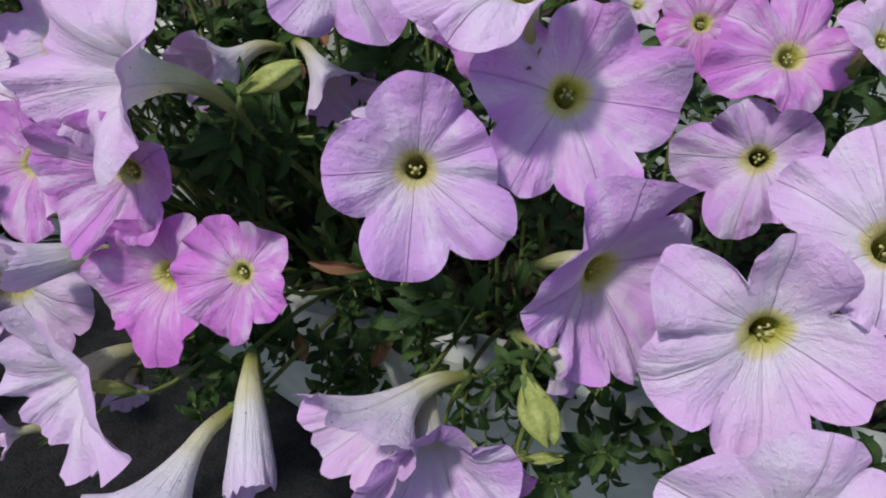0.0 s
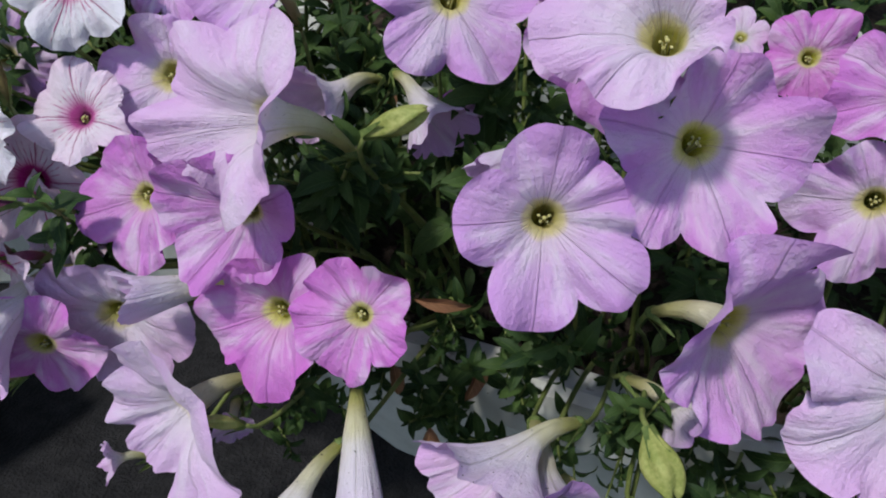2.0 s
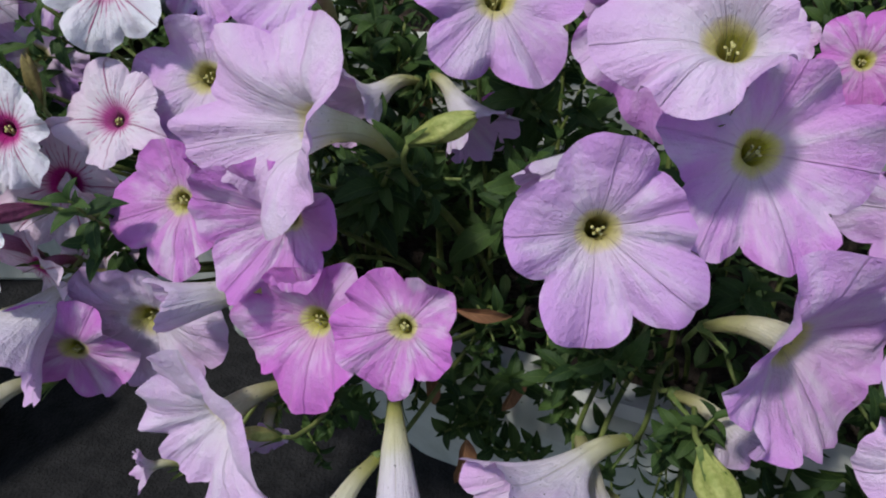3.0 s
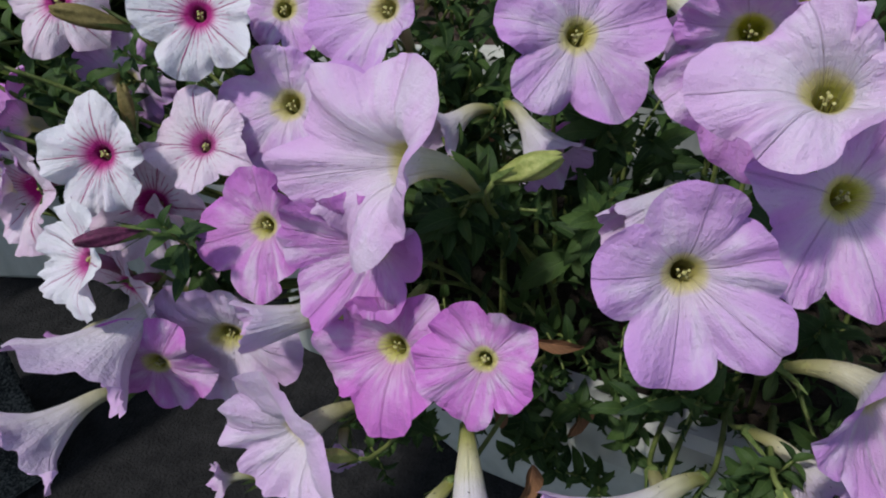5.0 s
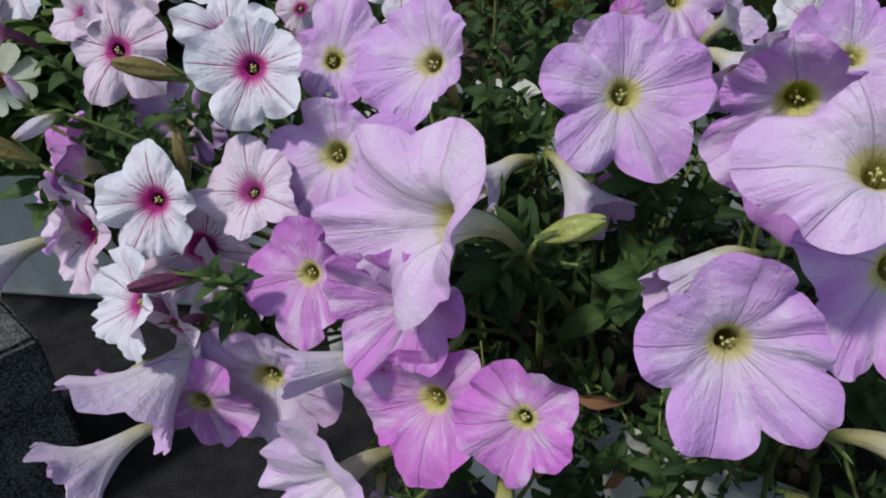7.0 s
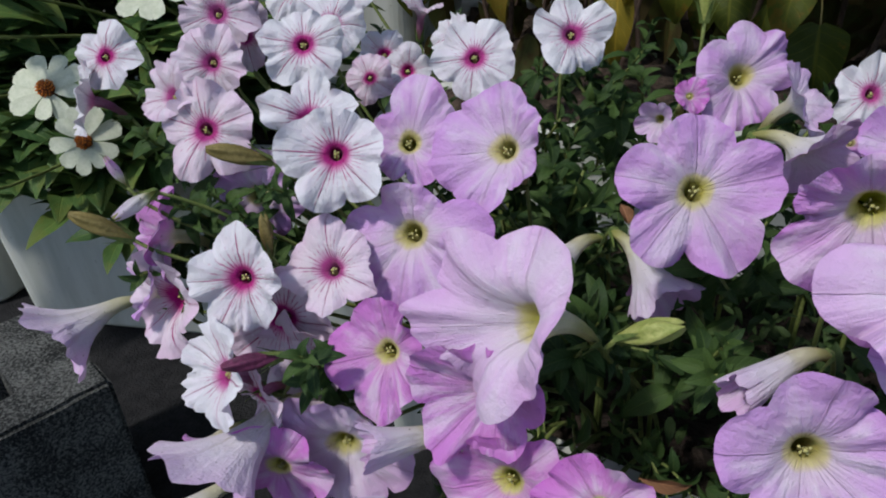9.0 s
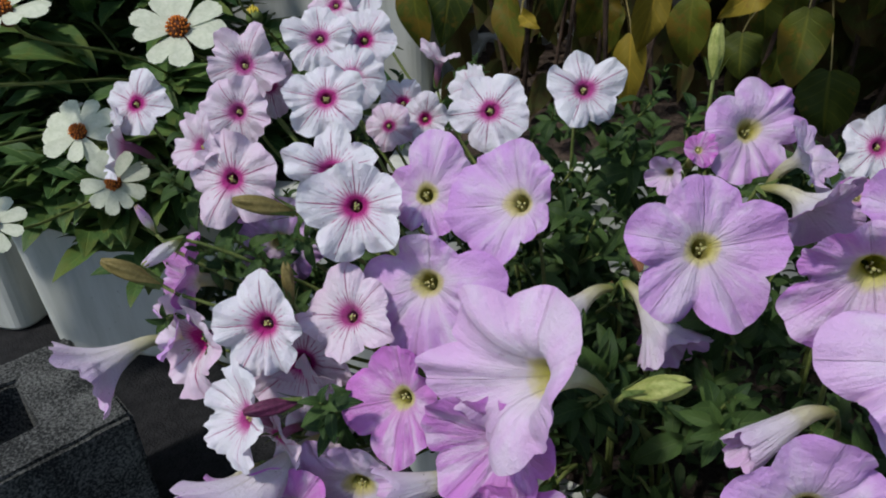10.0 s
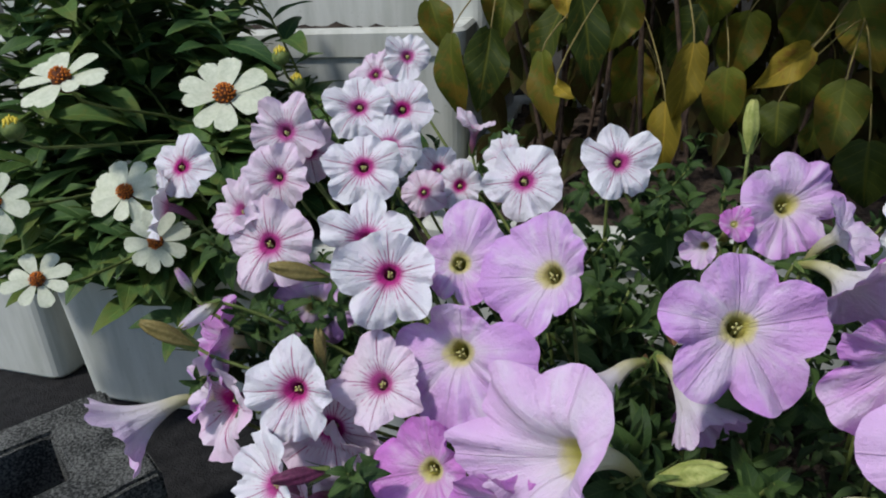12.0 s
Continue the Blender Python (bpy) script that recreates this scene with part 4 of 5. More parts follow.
petunia("pink", (-0.240, 0.289, 0.427), (-0.06, -0.98, 0.20), 0.065, 60, 0.30, 172, "open rosy lilac petunia bloom with yellow-green throat")
petunia("pale", (-0.206, 0.306, 0.435), (0.04, -1.00, -0.08), 0.088, 60, 0.40, 166, "large pale lilac petunia bloom with yellow-green throat")
petunia("pale", (-0.155, 0.286, 0.466), (-0.83, -0.55, 0.11), 0.033, 60, 1.31, 353, "folded cream white petunia bloom hanging on its green tube", folded=True)
petunia("pale", (-0.151, 0.255, 0.423), (-0.60, -0.78, -0.12), 0.087, 90, 0.60, 937, "pale lilac petunia trumpet showing its greenish tube",
        lobes=((-177, 0.85, 0.61, 0.67), (-123, 0.81, 0.67, 0.69), (-57, 0.92, 0.67, 0.83), (-16, 1.16, 0.48, 0.87), (99, 1.02, 0.29, 0.75)))
petunia("pale", (-0.134, 0.250, 0.414), (0.19, -0.96, -0.21), 0.021, 90, 0.60, 100, "pale lilac petunia trumpet showing its greenish tube")
petunia("pale", (-0.196, 0.255, 0.382), (-0.80, -0.59, 0.12), 0.023, 90, 0.80, 507, "pale lilac petunia trumpet showing its greenish tube")
petunia("pale", (-0.073, 0.235, 0.423), (0.09, -0.79, -0.61), 0.034, 90, 1.59, 458, "folded cream white petunia bloom hanging on its green tube", folded=True)
petunia("pale", (-0.093, 0.215, 0.415), (-0.46, -0.76, -0.46), 0.052, 90, 1.20, 270, "pale lilac petunia trumpet showing its greenish tube")
petunia("pale", (0.002, 0.210, 0.451), (-0.77, -0.63, -0.13), 0.055, 90, 1.10, 680, "pale lilac petunia trumpet showing its greenish tube")
petunia("lilac", (0.006, 0.207, 0.436), (0.04, -0.96, -0.27), 0.065, 90, 0.70, 892, "soft lilac petunia trumpet showing its greenish tube")
petunia("pale", (0.027, 0.214, 0.409), (0.59, -0.72, -0.37), 0.022, 90, 0.90, 105, "pale lilac petunia trumpet showing its greenish tube")
petunia("pink", (0.041, 0.201, 0.413), (-0.32, -0.95, 0.02), 0.019, 90, 0.50, 522, "small rosy lilac petunia bloom with yellow-green throat")
petunia("lilac", (0.060, 0.235, 0.446), (0.60, -0.75, -0.28), 0.050, 90, 0.55, 898, "small soft lilac petunia bloom on a cream tube")
petunia("pale", (-0.086, 0.367, 0.536), (-0.55, -0.80, -0.24), 0.052, 90, 0.90, 953, "pale lilac petunia trumpet showing its greenish tube")
petunia("pale", (-0.055, 0.376, 0.531), (0.45, -0.76, -0.46), 0.044, 90, 1.20, 722, "pale lilac petunia trumpet showing its greenish tube")
petunia("lilac", (-0.037, 0.392, 0.509), (0.23, -0.95, -0.22), 0.044, 90, 0.50, 164, "small soft lilac petunia bloom with yellow-green throat")
petunia("pale", (0.003, 0.280, 0.541), (-0.78, -0.61, -0.17), 0.024, 90, 1.66, 665, "folded cream white petunia bloom hanging on its green tube", folded=True)
petunia("pale", (0.205, 0.314, 0.556), (0.19, -0.77, 0.62), 0.047, 90, 0.40, 839, "open pale lilac petunia bloom with yellow-green throat")
petunia("pale", (0.122, 0.406, 0.549), (-0.11, -0.63, 0.77), 0.031, 90, 0.40, 205, "small pale lilac petunia bloom with yellow-green throat")
petunia("pink", (0.059, 0.437, 0.574), (-0.20, -0.77, 0.60), 0.025, 60, 0.50, 730, "small rosy lilac petunia bloom with yellow-green throat")
petunia("pale", (-0.042, 0.442, 0.583), (-0.39, -0.92, 0.10), 0.025, 60, 0.80, 383, "cream white petunia trumpet showing its greenish tube")
petunia("pink", (-0.027, 0.454, 0.592), (0.30, -0.72, 0.62), 0.022, 60, 0.40, 559, "small rosy lilac petunia bloom with yellow-green throat")
bud((-0.066, 0.275, 0.549), (0.90, -0.12, 0.42), 0.026, BUDGREEN, "plump green petunia bud with ribbed tip", girth=0.12)
bud((0.044, 0.211, 0.457), (0.28, -0.76, -0.58), 0.026, BUDGREEN, "plump hairy green petunia bud", girth=0.2)
bud((-0.250, 0.360, 0.581), (-0.82, -0.44, 0.37), 0.032, OLIVE, "olive brown petunia bud on a green stalk")
bud((-0.325, 0.330, 0.544), (-0.74, -0.33, 0.59), 0.032, OLIVE, "slender olive petunia bud over the planter edge")
bud((-0.224, 0.285, 0.511), (-0.83, -0.55, 0.10), 0.027, PURPLE, "dark purple unopened petunia bud")
bud((-0.247, 0.336, 0.537), (-0.09, 0.12, 0.99), 0.022, OLIVE, "narrow brown pointed petunia bud")
bud((-0.020, 0.486, 0.628), (-0.01, 0.19, 0.98), 0.030, BUDGREEN, "tall green petunia bud among leaves")
bud((-0.124, 0.237, 0.426), (-0.59, -0.48, 0.66), 0.020, BUDGREEN, "green petunia bud under a bloom")
bud((-0.317, 0.349, 0.564), (-0.38, -0.91, -0.16), 0.026, BUDPALE, "folded pale petunia bud with a green foot")
bud((-0.335, 0.350, 0.566), (-0.34, -0.09, 0.94), 0.018, BUDPINK, "rosy tip of an opening petunia bud")
bud((0.046, 0.205, 0.417), (0.76, -0.42, 0.50), 0.016, BUDGREEN, "round green petunia bud")
bud((-0.099, 0.310, 0.472), (-0.49, -0.86, -0.12), 0.016, BUDGREEN, "young green petunia bud")
shoot((-0.075, 0.293, 0.533), (0.26, -0.38, 0.89), 1.00, 0)
shoot((-0.066, 0.299, 0.524), (0.72, -0.51, 0.47), 1.00, 1)
shoot((-0.060, 0.302, 0.510), (0.65, -0.76, -0.01), 1.00, 2)
shoot((-0.081, 0.304, 0.514), (-0.04, -0.98, 0.19), 1.00, 3)
shoot((-0.047, 0.315, 0.512), (0.81, -0.52, 0.27), 0.90, 4)
shoot((-0.086, 0.313, 0.492), (-0.04, -0.99, -0.13), 1.00, 5)
shoot((-0.084, 0.315, 0.526), (0.22, -0.36, 0.91), 1.00, 6)
shoot((-0.084, 0.445, 0.546), (0.27, -0.21, 0.94), 1.10, 7)
shoot((-0.101, 0.476, 0.568), (0.38, -0.28, 0.88), 1.10, 8)
shoot((-0.103, 0.429, 0.537), (0.06, -0.50, 0.87), 1.10, 9)
shoot((-0.079, 0.427, 0.532), (0.53, -0.56, 0.63), 1.10, 10)
shoot((-0.030, 0.487, 0.606), (0.07, -0.14, 0.99), 1.10, 11)
shoot((-0.014, 0.487, 0.614), (0.24, -0.07, 0.97), 0.90, 12)
shoot((-0.051, 0.504, 0.588), (-0.12, -0.50, 0.86), 1.10, 13)
shoot((-0.061, 0.500, 0.573), (0.08, -0.58, 0.81), 1.10, 14)
shoot((-0.132, 0.520, 0.575), (0.30, -0.32, 0.90), 1.00, 15)
shoot((-0.068, 0.387, 0.525), (0.50, -0.41, 0.76), 1.00, 16)
shoot((-0.012, 0.338, 0.536), (0.24, -0.97, 0.01), 0.90, 17)
shoot((-0.015, 0.307, 0.527), (0.08, -0.58, 0.81), 1.00, 18)
shoot((-0.023, 0.283, 0.528), (-0.07, -0.74, 0.67), 1.00, 19)
shoot((-0.242, 0.360, 0.583), (-0.26, -0.72, 0.65), 0.70, 20)
shoot((-0.210, 0.279, 0.518), (-0.03, -0.50, 0.86), 0.80, 21)
shoot((-0.245, 0.342, 0.574), (-0.05, -0.85, 0.53), 0.60, 22)
shoot((-0.312, 0.355, 0.554), (-0.06, -0.80, 0.60), 0.90, 23)
shoot((-0.372, 0.425, 0.565), (-0.18, -0.66, 0.73), 1.00, 24)
shoot((-0.383, 0.465, 0.587), (-0.12, -0.50, 0.86), 1.00, 25)
shoot((-0.250, 0.475, 0.585), (0.30, -0.32, 0.90), 0.90, 26)
shoot((0.060, 0.501, 0.579), (0.26, -0.54, 0.80), 1.00, 27)
shoot((-0.329, 0.332, 0.518), (-0.03, -0.98, 0.19), 0.80, 28)
shoot((0.038, 0.224, 0.453), (-0.19, -0.29, 0.94), 0.68, 29)
shoot((0.052, 0.225, 0.458), (0.26, -0.15, 0.95), 0.62, 30)
shoot((0.031, 0.218, 0.446), (-0.55, -0.64, 0.53), 0.56, 31)
shoot((-0.109, 0.263, 0.420), (-0.29, -0.92, 0.28), 0.56, 32)
shoot((-0.108, 0.267, 0.408), (0.34, -0.90, 0.26), 0.56, 33)
shoot((-0.012, 0.354, 0.543), (0.26, -0.63, 0.73), 1.00, 34)
shoot((-0.024, 0.363, 0.543), (-0.19, -0.57, 0.80), 0.90, 35)
shoot((-0.022, 0.278, 0.424), (0.08, -0.72, 0.68), 0.62, 36)
shoot((0.006, 0.265, 0.437), (-0.01, -0.41, 0.91), 0.56, 37)
shoot((0.025, 0.272, 0.448), (0.35, -0.53, 0.77), 0.56, 38)
shoot((-0.050, 0.281, 0.417), (-0.19, -0.57, 0.80), 0.62, 39)
shoot((-0.035, 0.301, 0.423), (0.17, -0.49, 0.85), 0.62, 40)
shoot((0.060, 0.194, 0.417), (0.17, -0.49, 0.85), 0.62, 41)
shoot((0.078, 0.200, 0.426), (0.26, -0.70, 0.67), 0.62, 42)
shoot((0.049, 0.278, 0.496), (0.07, -0.95, 0.30), 1.00, 44)
shoot((0.146, 0.386, 0.524), (-0.01, -0.59, 0.81), 1.00, 45)
shoot((0.205, 0.333, 0.521), (0.17, -0.72, 0.68), 1.00, 46)
shoot((-0.101, 0.327, 0.516), (-0.55, -0.64, 0.53), 0.90, 47)
shoot((-0.118, 0.317, 0.509), (-0.64, -0.45, 0.62), 0.90, 48)
shoot((-0.089, 0.314, 0.504), (-0.29, -0.92, 0.28), 1.00, 49)
shoot((-0.069, 0.279, 0.405), (-0.02, -1.00, 0.01), 0.62, 50)
shoot((-0.014, 0.396, 0.522), (0.24, -0.27, 0.93), 1.00, 51)
shoot((-0.007, 0.389, 0.509), (0.23, -0.97, -0.01), 1.00, 52)
shoot((-0.016, 0.321, 0.508), (-0.34, -0.70, 0.63), 1.00, 53)
shoot((-0.018, 0.313, 0.497), (-0.13, -0.98, 0.18), 1.00, 54)
shoot((-0.094, 0.465, 0.556), (0.16, -0.30, 0.94), 1.20, 55)
shoot((-0.103, 0.449, 0.543), (-0.09, -0.52, 0.85), 1.20, 56)
shoot((-0.088, 0.488, 0.563), (0.31, -0.11, 0.94), 1.20, 57)
shoot((-0.114, 0.486, 0.564), (-0.13, -0.20, 0.97), 1.20, 58)
shoot((0.009, 0.251, 0.462), (0.37, -0.52, 0.77), 0.62, 59)
shoot((-0.003, 0.273, 0.466), (-0.08, -0.60, 0.80), 0.62, 60)
shoot((0.018, 0.240, 0.469), (0.49, -0.81, 0.33), 0.62, 61)
shoot((-0.217, 0.293, 0.488), (-0.07, -0.67, 0.74), 0.80, 62)
shoot((-0.389, 0.462, 0.531), (-0.54, -0.56, 0.63), 1.00, 63)
shoot((-0.271, 0.383, 0.545), (-0.32, -0.89, 0.32), 0.70, 64)
shoot((-0.208, 0.305, 0.498), (0.18, -0.49, 0.85), 0.80, 65)
shoot((-0.305, 0.363, 0.538), (-0.18, -0.66, 0.73), 0.90, 66)
shoot((-0.284, 0.341, 0.526), (-0.14, -0.89, 0.44), 0.80, 67)
shoot((-0.332, 0.356, 0.515), (-0.24, -0.83, 0.50), 0.80, 68)
shoot((-0.278, 0.361, 0.550), (0.01, -0.67, 0.75), 0.80, 69)
shoot((-0.304, 0.335, 0.499), (-0.13, -0.97, 0.18), 0.80, 70)
shoot((-0.257, 0.346, 0.530), (0.19, -0.64, 0.75), 0.80, 71)
shoot((-0.347, 0.375, 0.540), (-0.18, -0.66, 0.73), 0.80, 72)
shoot((-0.295, 0.367, 0.556), (-0.10, -0.59, 0.80), 0.80, 73)
zinnia((-0.521, 0.484, 0.665), (0.03, -0.41, 0.91), 0.070, 0)
zinnia((-0.442, 0.580, 0.633), (0.22, -0.55, 0.81), 0.083, 1)
zinnia((-0.502, 0.501, 0.567), (0.20, -0.68, 0.70), 0.060, 2)
zinnia((-0.464, 0.479, 0.535), (0.42, -0.84, 0.35), 0.053, 3)
zinnia((-0.539, 0.425, 0.518), (0.40, -0.47, 0.78), 0.051, 4)
zinnia((-0.561, 0.428, 0.582), (0.44, -0.76, 0.48), 0.052, 5)
zinnia_bud((-0.399, 0.610, 0.663))
zinnia_bud((-0.509, 0.417, 0.644))
zinnia_bud((-0.406, 0.648, 0.632))
big_leaf((-0.157, 0.833, 0.693), (0.24, -0.31, -0.92), 0.103, 0.044, YLEAF, 0)
big_leaf((-0.181, 0.890, 0.677), (-0.44, -0.40, -0.80), 0.089, 0.041, YLEAF, 1)
big_leaf((-0.256, 0.835, 0.659), (-0.06, -0.40, -0.91), 0.095, 0.050, YLEAF, 2)
big_leaf((-0.307, 0.853, 0.651), (0.00, -0.37, -0.93), 0.112, 0.042, YLEAF, 3)
big_leaf((-0.196, 0.822, 0.636), (0.11, -0.40, -0.91), 0.093, 0.036, YLEAF, 4)
big_leaf((-0.043, 0.751, 0.655), (-0.10, -0.42, -0.90), 0.086, 0.035, GOLD, 5)
big_leaf((0.062, 0.767, 0.648), (-0.75, -0.31, -0.59), 0.061, 0.033, GOLD, 6)
big_leaf((0.090, 0.746, 0.623), (-0.13, -0.47, -0.87), 0.073, 0.045, YLEAF, 7)
big_leaf((0.048, 0.810, 0.588), (-0.07, -0.61, -0.79), 0.049, 0.042, YLEAF, 8)
big_leaf((-0.063, 0.771, 0.594), (0.01, -0.49, -0.87), 0.086, 0.033, GOLD, 9)
big_leaf((-0.112, 0.886, 0.685), (-0.22, -0.44, -0.87), 0.062, 0.053, YLEAF, 10)
big_leaf((-0.253, 0.921, 0.694), (-0.14, -0.45, -0.88), 0.063, 0.050, YLEAF, 11)
big_leaf((-0.179, 0.872, 0.697), (0.18, -0.61, -0.77), 0.036, 0.033, GOLD, 12)
big_leaf((0.002, 0.872, 0.611), (-0.07, -0.44, -0.89), 0.082, 0.046, YLEAF, 13)
big_leaf((0.125, 0.766, 0.562), (-0.10, -0.54, -0.84), 0.072, 0.056, YLEAF, 14)
big_leaf((-0.346, 0.897, 0.685), (0.38, -0.31, -0.87), 0.066, 0.043, YLEAF, 15)
big_leaf((-0.021, 0.983, 0.665), (-0.47, -0.33, -0.82), 0.085, 0.058, YLEAF, 16)
big_leaf((0.030, 0.978, 0.659), (-0.20, -0.34, -0.92), 0.089, 0.057, YLEAF, 17)
big_leaf((0.127, 0.911, 0.676), (0.31, -0.45, -0.84), 0.083, 0.057, YLEAF, 18)
big_leaf((0.100, 0.968, 0.671), (-0.35, -0.34, -0.87), 0.068, 0.061, YLEAF, 19)
big_leaf((-0.097, 0.978, 0.613), (-0.18, -0.43, -0.89), 0.081, 0.060, YLEAF, 20)
big_leaf((-0.156, 0.627, 0.639), (0.48, -0.85, -0.21), 0.024, 0.014, GOLD, 21)
dried_leaf((-0.049, 0.277, 0.467), (0.98, -0.11, -0.17), 0.030, 0.006)
dried_leaf((-0.017, 0.298, 0.411), (-0.20, -0.68, -0.71), 0.025, 0.009)
dried_leaf((-0.074, 0.416, 0.500), (0.32, 0.40, 0.86), 0.018, 0.008)
dried_leaf((-0.055, 0.426, 0.521), (-0.30, 0.36, 0.88), 0.014, 0.008)
dried_leaf((-0.043, 0.274, 0.386), (-0.09, -0.76, -0.64), 0.025, 0.010)
dried_leaf((-0.060, 0.285, 0.399), (-0.11, 0.68, 0.73), 0.018, 0.008)

# ---- foliage between the things above ----
rng = random.Random(77)
for k in range(22):
    p = along(rng.uniform(-0.35, 0.40), rng.uniform(0.24, 0.36), rng.uniform(0.50, 0.575))
    shoot(p, (rng.uniform(-0.5, 0.5), rng.uniform(-0.6, 0.3), 1), rng.uniform(1.0, 1.4), 600 + k)
for k in range(104):
    s, w = rng.uniform(-0.50, 0.40), rng.uniform(0.0, 0.30)
    top = 0.475 + 0.35 * min(w, 0.2) + rng.uniform(-0.03, 0.035)
    p = along(s, w, top)
    if (p - Vector((-0.05, 0.30, 0.47))).length < 0.085 or (p - Vector((0.145, 0.28, 0.49))).length < 0.055:
        continue
    shoot(p, (rng.uniform(-0.5, 0.5), rng.uniform(-0.9, 0.1), rng.uniform(0.3, 1)), rng.uniform(0.75, 1.1), 100 + k)
for k in range(62):
    p = along(rng.uniform(-0.30, 0.34), rng.uniform(-0.075, -0.01), rng.uniform(0.32, 0.45))
    shoot(p, (rng.uniform(-0.7, 0.4), -1, rng.uniform(-0.9, 0.5)), rng.uniform(0.45, 0.7), 300 + k)

for k in range(28):
    p = along(rng.uniform(-0.56, -0.28), rng.uniform(-0.02, 0.17), rng.uniform(0.46, 0.53))
    shoot(p, (rng.uniform(-0.9, 0.2), rng.uniform(-0.8, 0.2), rng.uniform(0.3, 1)), rng.uniform(0.9, 1.2), 700 + k)

for k in range(26):
    p = along(rng.uniform(-0.22, 0.14), rng.uniform(-0.06, -0.03), rng.uniform(0.345, 0.42))
    shoot(p, (rng.uniform(-0.5, 0.5), -0.8, rng.uniform(-0.2, 0.8)), rng.uniform(0.55, 0.8), 800 + k)

# old shaded leaves deep in the plants
bm = bmesh.new()
layer = bm.loops.layers.uv.new("UVMap")
for k in range(3600):
    p = along(rng.uniform(-0.36, 0.43), rng.uniform(0.0, 0.30), 0) + Vector((0, 0, EARTH + 0.004 + 0.135 * rng.random() ** 1.3))
    if (p - Vector((-0.05, 0.30, 0.48))).length < 0.075 or (p - Vector((0.155, 0.295, 0.492))).length < 0.05:
        continue
    turn = Euler((rng.uniform(-0.7, 1.0), rng.uniform(-0.6, 0.6), rng.uniform(0, 6.28))).to_matrix()
    size = rng.uniform(0.5, 1.0)
    rows = []
    for i in range(5):
        t = i / 4
        half = 0.0042 * size * math.sin(math.pi * min(0.98, 0.05 + 0.93 * t) ** 0.8)
        rows.append([p + turn @ Vector((c * half, 0.022 * size * t, -0.006 * size * t * t + abs(c) * half * 0.5)) for c in (-1, 0, 1)])
    surface(bm, rows, closed=False, uvs=lambda a, b: (b / 2, a / 4), layer=layer)
tagged(part("petunia_foliage", bm, DEEP), "dense shaded old petunia leaves over the soil", "foliage", kind="stuff")

for k in range(54):
    x, y = rng.uniform(-0.83, -0.40), rng.uniform(0.73, 0.94)
    lean = rng.uniform(-0.06, 0.24) * (0.94 - y + 0.5)
    top = Vector((x + rng.uniform(-0.10, 0.06) * 1.0, y - lean, 0.52 + 0.6 * (y - 0.73) + rng.uniform(-0.06, 0.13)))
    if top.x > -0.60:
        top.z, top.y = min(top.z, 0.545), max(top.y, 0.70)
    zinnia_plant((x, y, 0.408), top, k)
for k in range(38):
    x, y = rng.uniform(-0.84, -0.50), rng.uniform(0.73, 0.80)
    zinnia_plant((x, y, 0.408), (x + rng.uniform(-0.06, 0.05), rng.uniform(0.57, 0.67), rng.uniform(0.37, 0.54)), 300 + k)
for k in range(22):
    x, y = rng.uniform(-0.84, -0.62), rng.uniform(0.78, 0.96)
    zinnia_plant((x, y, 0.408), (x + rng.uniform(-0.12, 0.02), y - rng.uniform(0.0, 0.1), rng.uniform(0.62, 0.84)), 400 + k)
for k in range(26):
    x, y = rng.uniform(-1.4, -0.95), rng.uniform(0.78, 0.95)
    zinnia_plant((x, y, 0.408), (x + rng.uniform(-0.05, 0.2), y - rng.uniform(0, 0.2), rng.uniform(0.5, 0.75)), 200 + k)

# more leaves of the shrub, further in
for k in range(170):
    x, y, z = rng.uniform(-0.30, 0.75), rng.uniform(0.88, 1.35), rng.uniform(0.50, 1.05)
    big_leaf((x, y, z), (rng.uniform(-0.4, 0.4), rng.uniform(-0.4, 0.1), -1), rng.uniform(0.045, 0.085), rng.uniform(0.026, 0.044), GOLD if rng.random() < 0.12 else YLEAF, 500 + k)

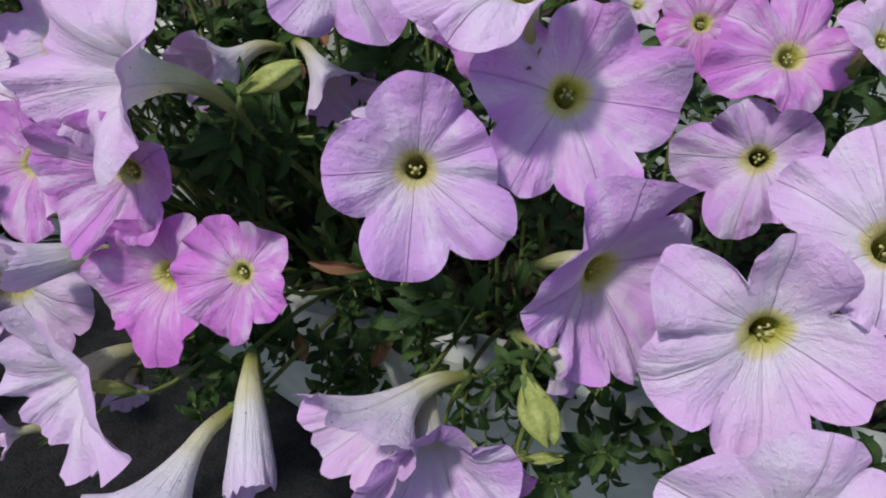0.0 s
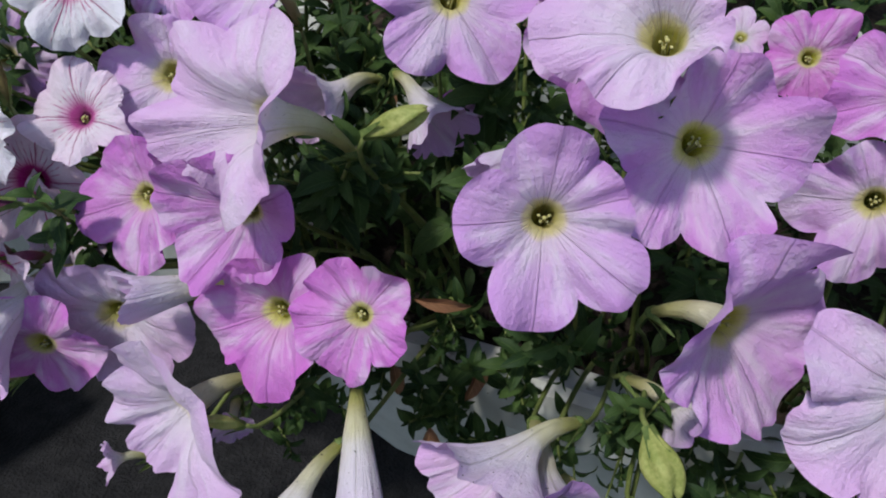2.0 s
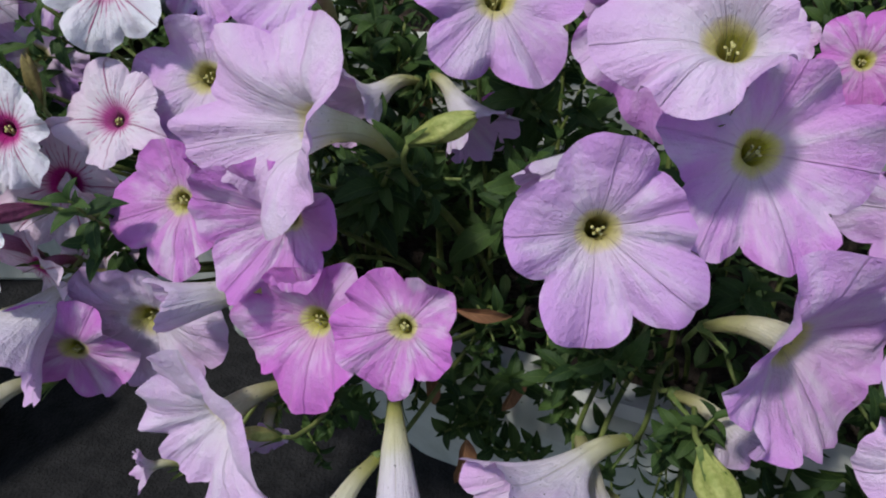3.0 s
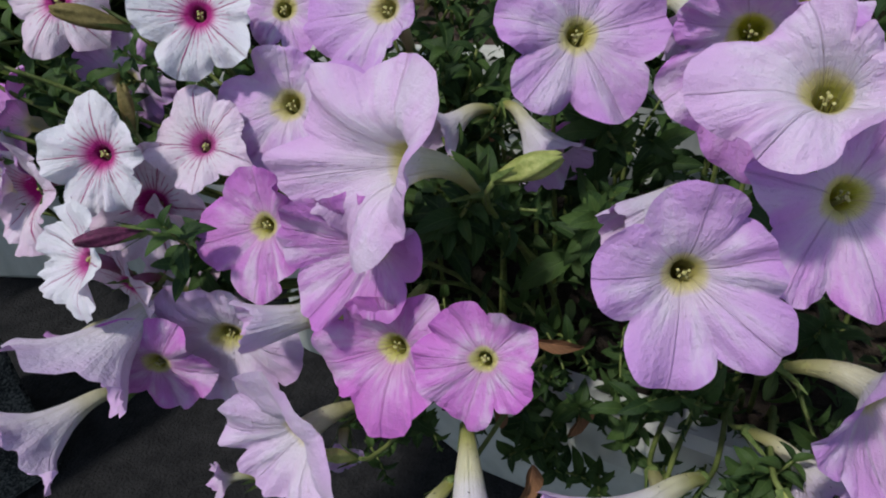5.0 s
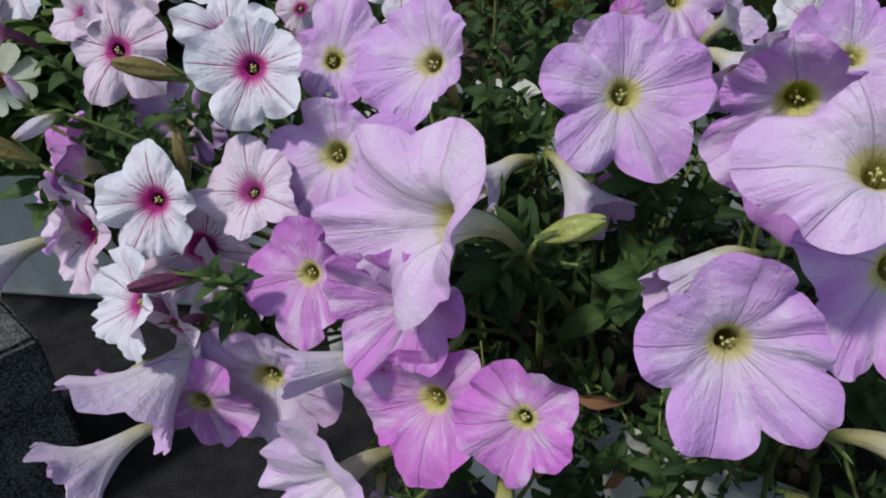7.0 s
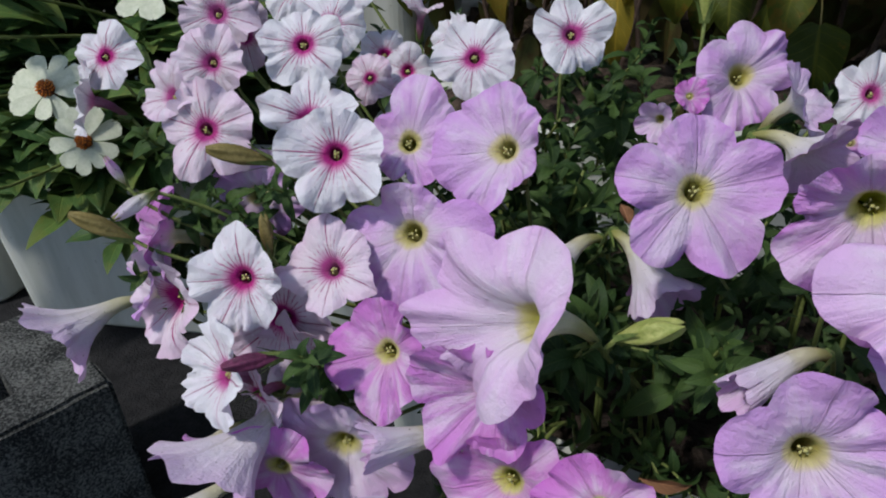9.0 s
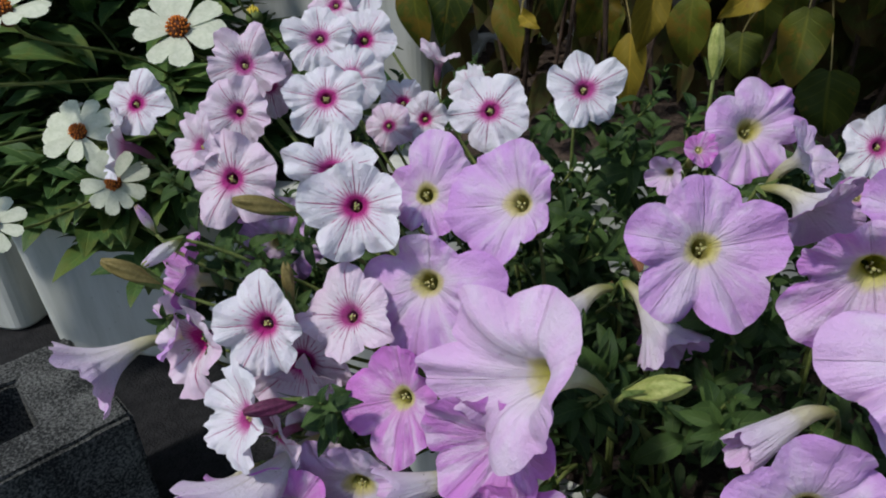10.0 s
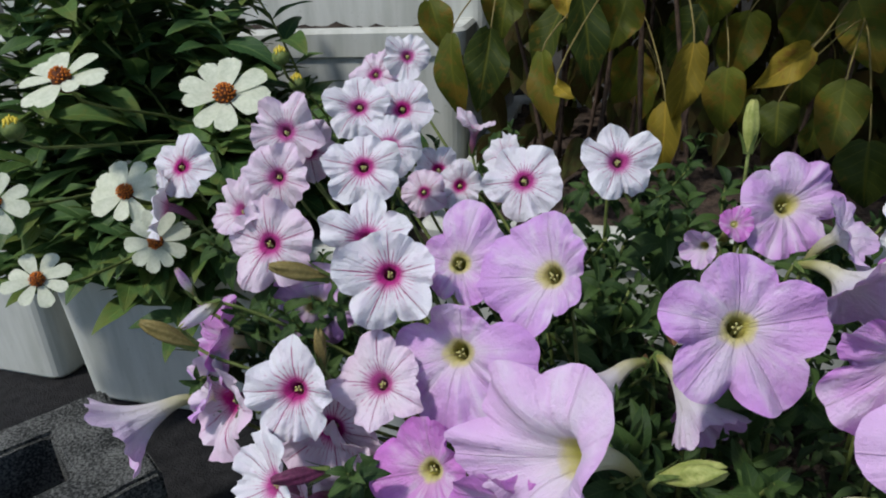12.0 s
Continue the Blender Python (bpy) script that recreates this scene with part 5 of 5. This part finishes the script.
# unseen upper leaves, added above the shrub to shade it
bm = bmesh.new()
layer = bm.loops.layers.uv.new("UVMap")
for k in range(1100):
    p = Vector((rng.uniform(-0.28, 1.0), rng.uniform(0.72, 1.45), rng.uniform(0.92, 1.40))) - SHRUB.location
    turn = Euler((rng.uniform(-1.6, -0.4), rng.uniform(-0.5, 0.5), rng.uniform(-1.2, 1.2) + math.pi * 0)).to_matrix()
    size = rng.uniform(0.7, 1.2)
    rows = []
    for i in range(7):
        t = i / 6
        half = 0.026 * size * math.sin(math.pi * min(0.98, 0.04 + 0.94 * t) ** 0.72)
        rows.append([p + turn @ Vector((c * half, 0.085 * size * t, -0.02 * size * t * t + abs(c) * half * 0.3)) for c in (-1, -0.5, 0, 0.5, 1)])
    surface(bm, rows, closed=False, uvs=lambda a, b: (b / 4, a / 6), layer=layer)
tagged(part("crown", bm, YLEAF, SHRUB), kind="stuff")

# unseen leaves added over the front of the shrub to cast shade on it
bm = bmesh.new()
layer = bm.loops.layers.uv.new("UVMap")
for k in range(620):
    p = Vector((rng.uniform(-0.02, 1.0), rng.uniform(0.56, 0.92), rng.uniform(0.79, 1.0))) - SHRUB.location
    turn = Euler((rng.uniform(-1.2, -0.1), rng.uniform(-0.5, 0.5), rng.uniform(-1.2, 1.2))).to_matrix()
    size = rng.uniform(0.7, 1.2)
    rows = []
    for i in range(7):
        t = i / 6
        half = 0.026 * size * math.sin(math.pi * min(0.98, 0.04 + 0.94 * t) ** 0.72)
        rows.append([p + turn @ Vector((c * half, 0.085 * size * t, -0.02 * size * t * t + abs(c) * half * 0.3)) for c in (-1, -0.5, 0, 0.5, 1)])
    surface(bm, rows, closed=False, uvs=lambda a, b: (b / 4, a / 6), layer=layer)
tagged(part("outer_crown", bm, YLEAF, SHRUB), kind="stuff")

# leaves inside the shrub, the shade there put into their darker colour
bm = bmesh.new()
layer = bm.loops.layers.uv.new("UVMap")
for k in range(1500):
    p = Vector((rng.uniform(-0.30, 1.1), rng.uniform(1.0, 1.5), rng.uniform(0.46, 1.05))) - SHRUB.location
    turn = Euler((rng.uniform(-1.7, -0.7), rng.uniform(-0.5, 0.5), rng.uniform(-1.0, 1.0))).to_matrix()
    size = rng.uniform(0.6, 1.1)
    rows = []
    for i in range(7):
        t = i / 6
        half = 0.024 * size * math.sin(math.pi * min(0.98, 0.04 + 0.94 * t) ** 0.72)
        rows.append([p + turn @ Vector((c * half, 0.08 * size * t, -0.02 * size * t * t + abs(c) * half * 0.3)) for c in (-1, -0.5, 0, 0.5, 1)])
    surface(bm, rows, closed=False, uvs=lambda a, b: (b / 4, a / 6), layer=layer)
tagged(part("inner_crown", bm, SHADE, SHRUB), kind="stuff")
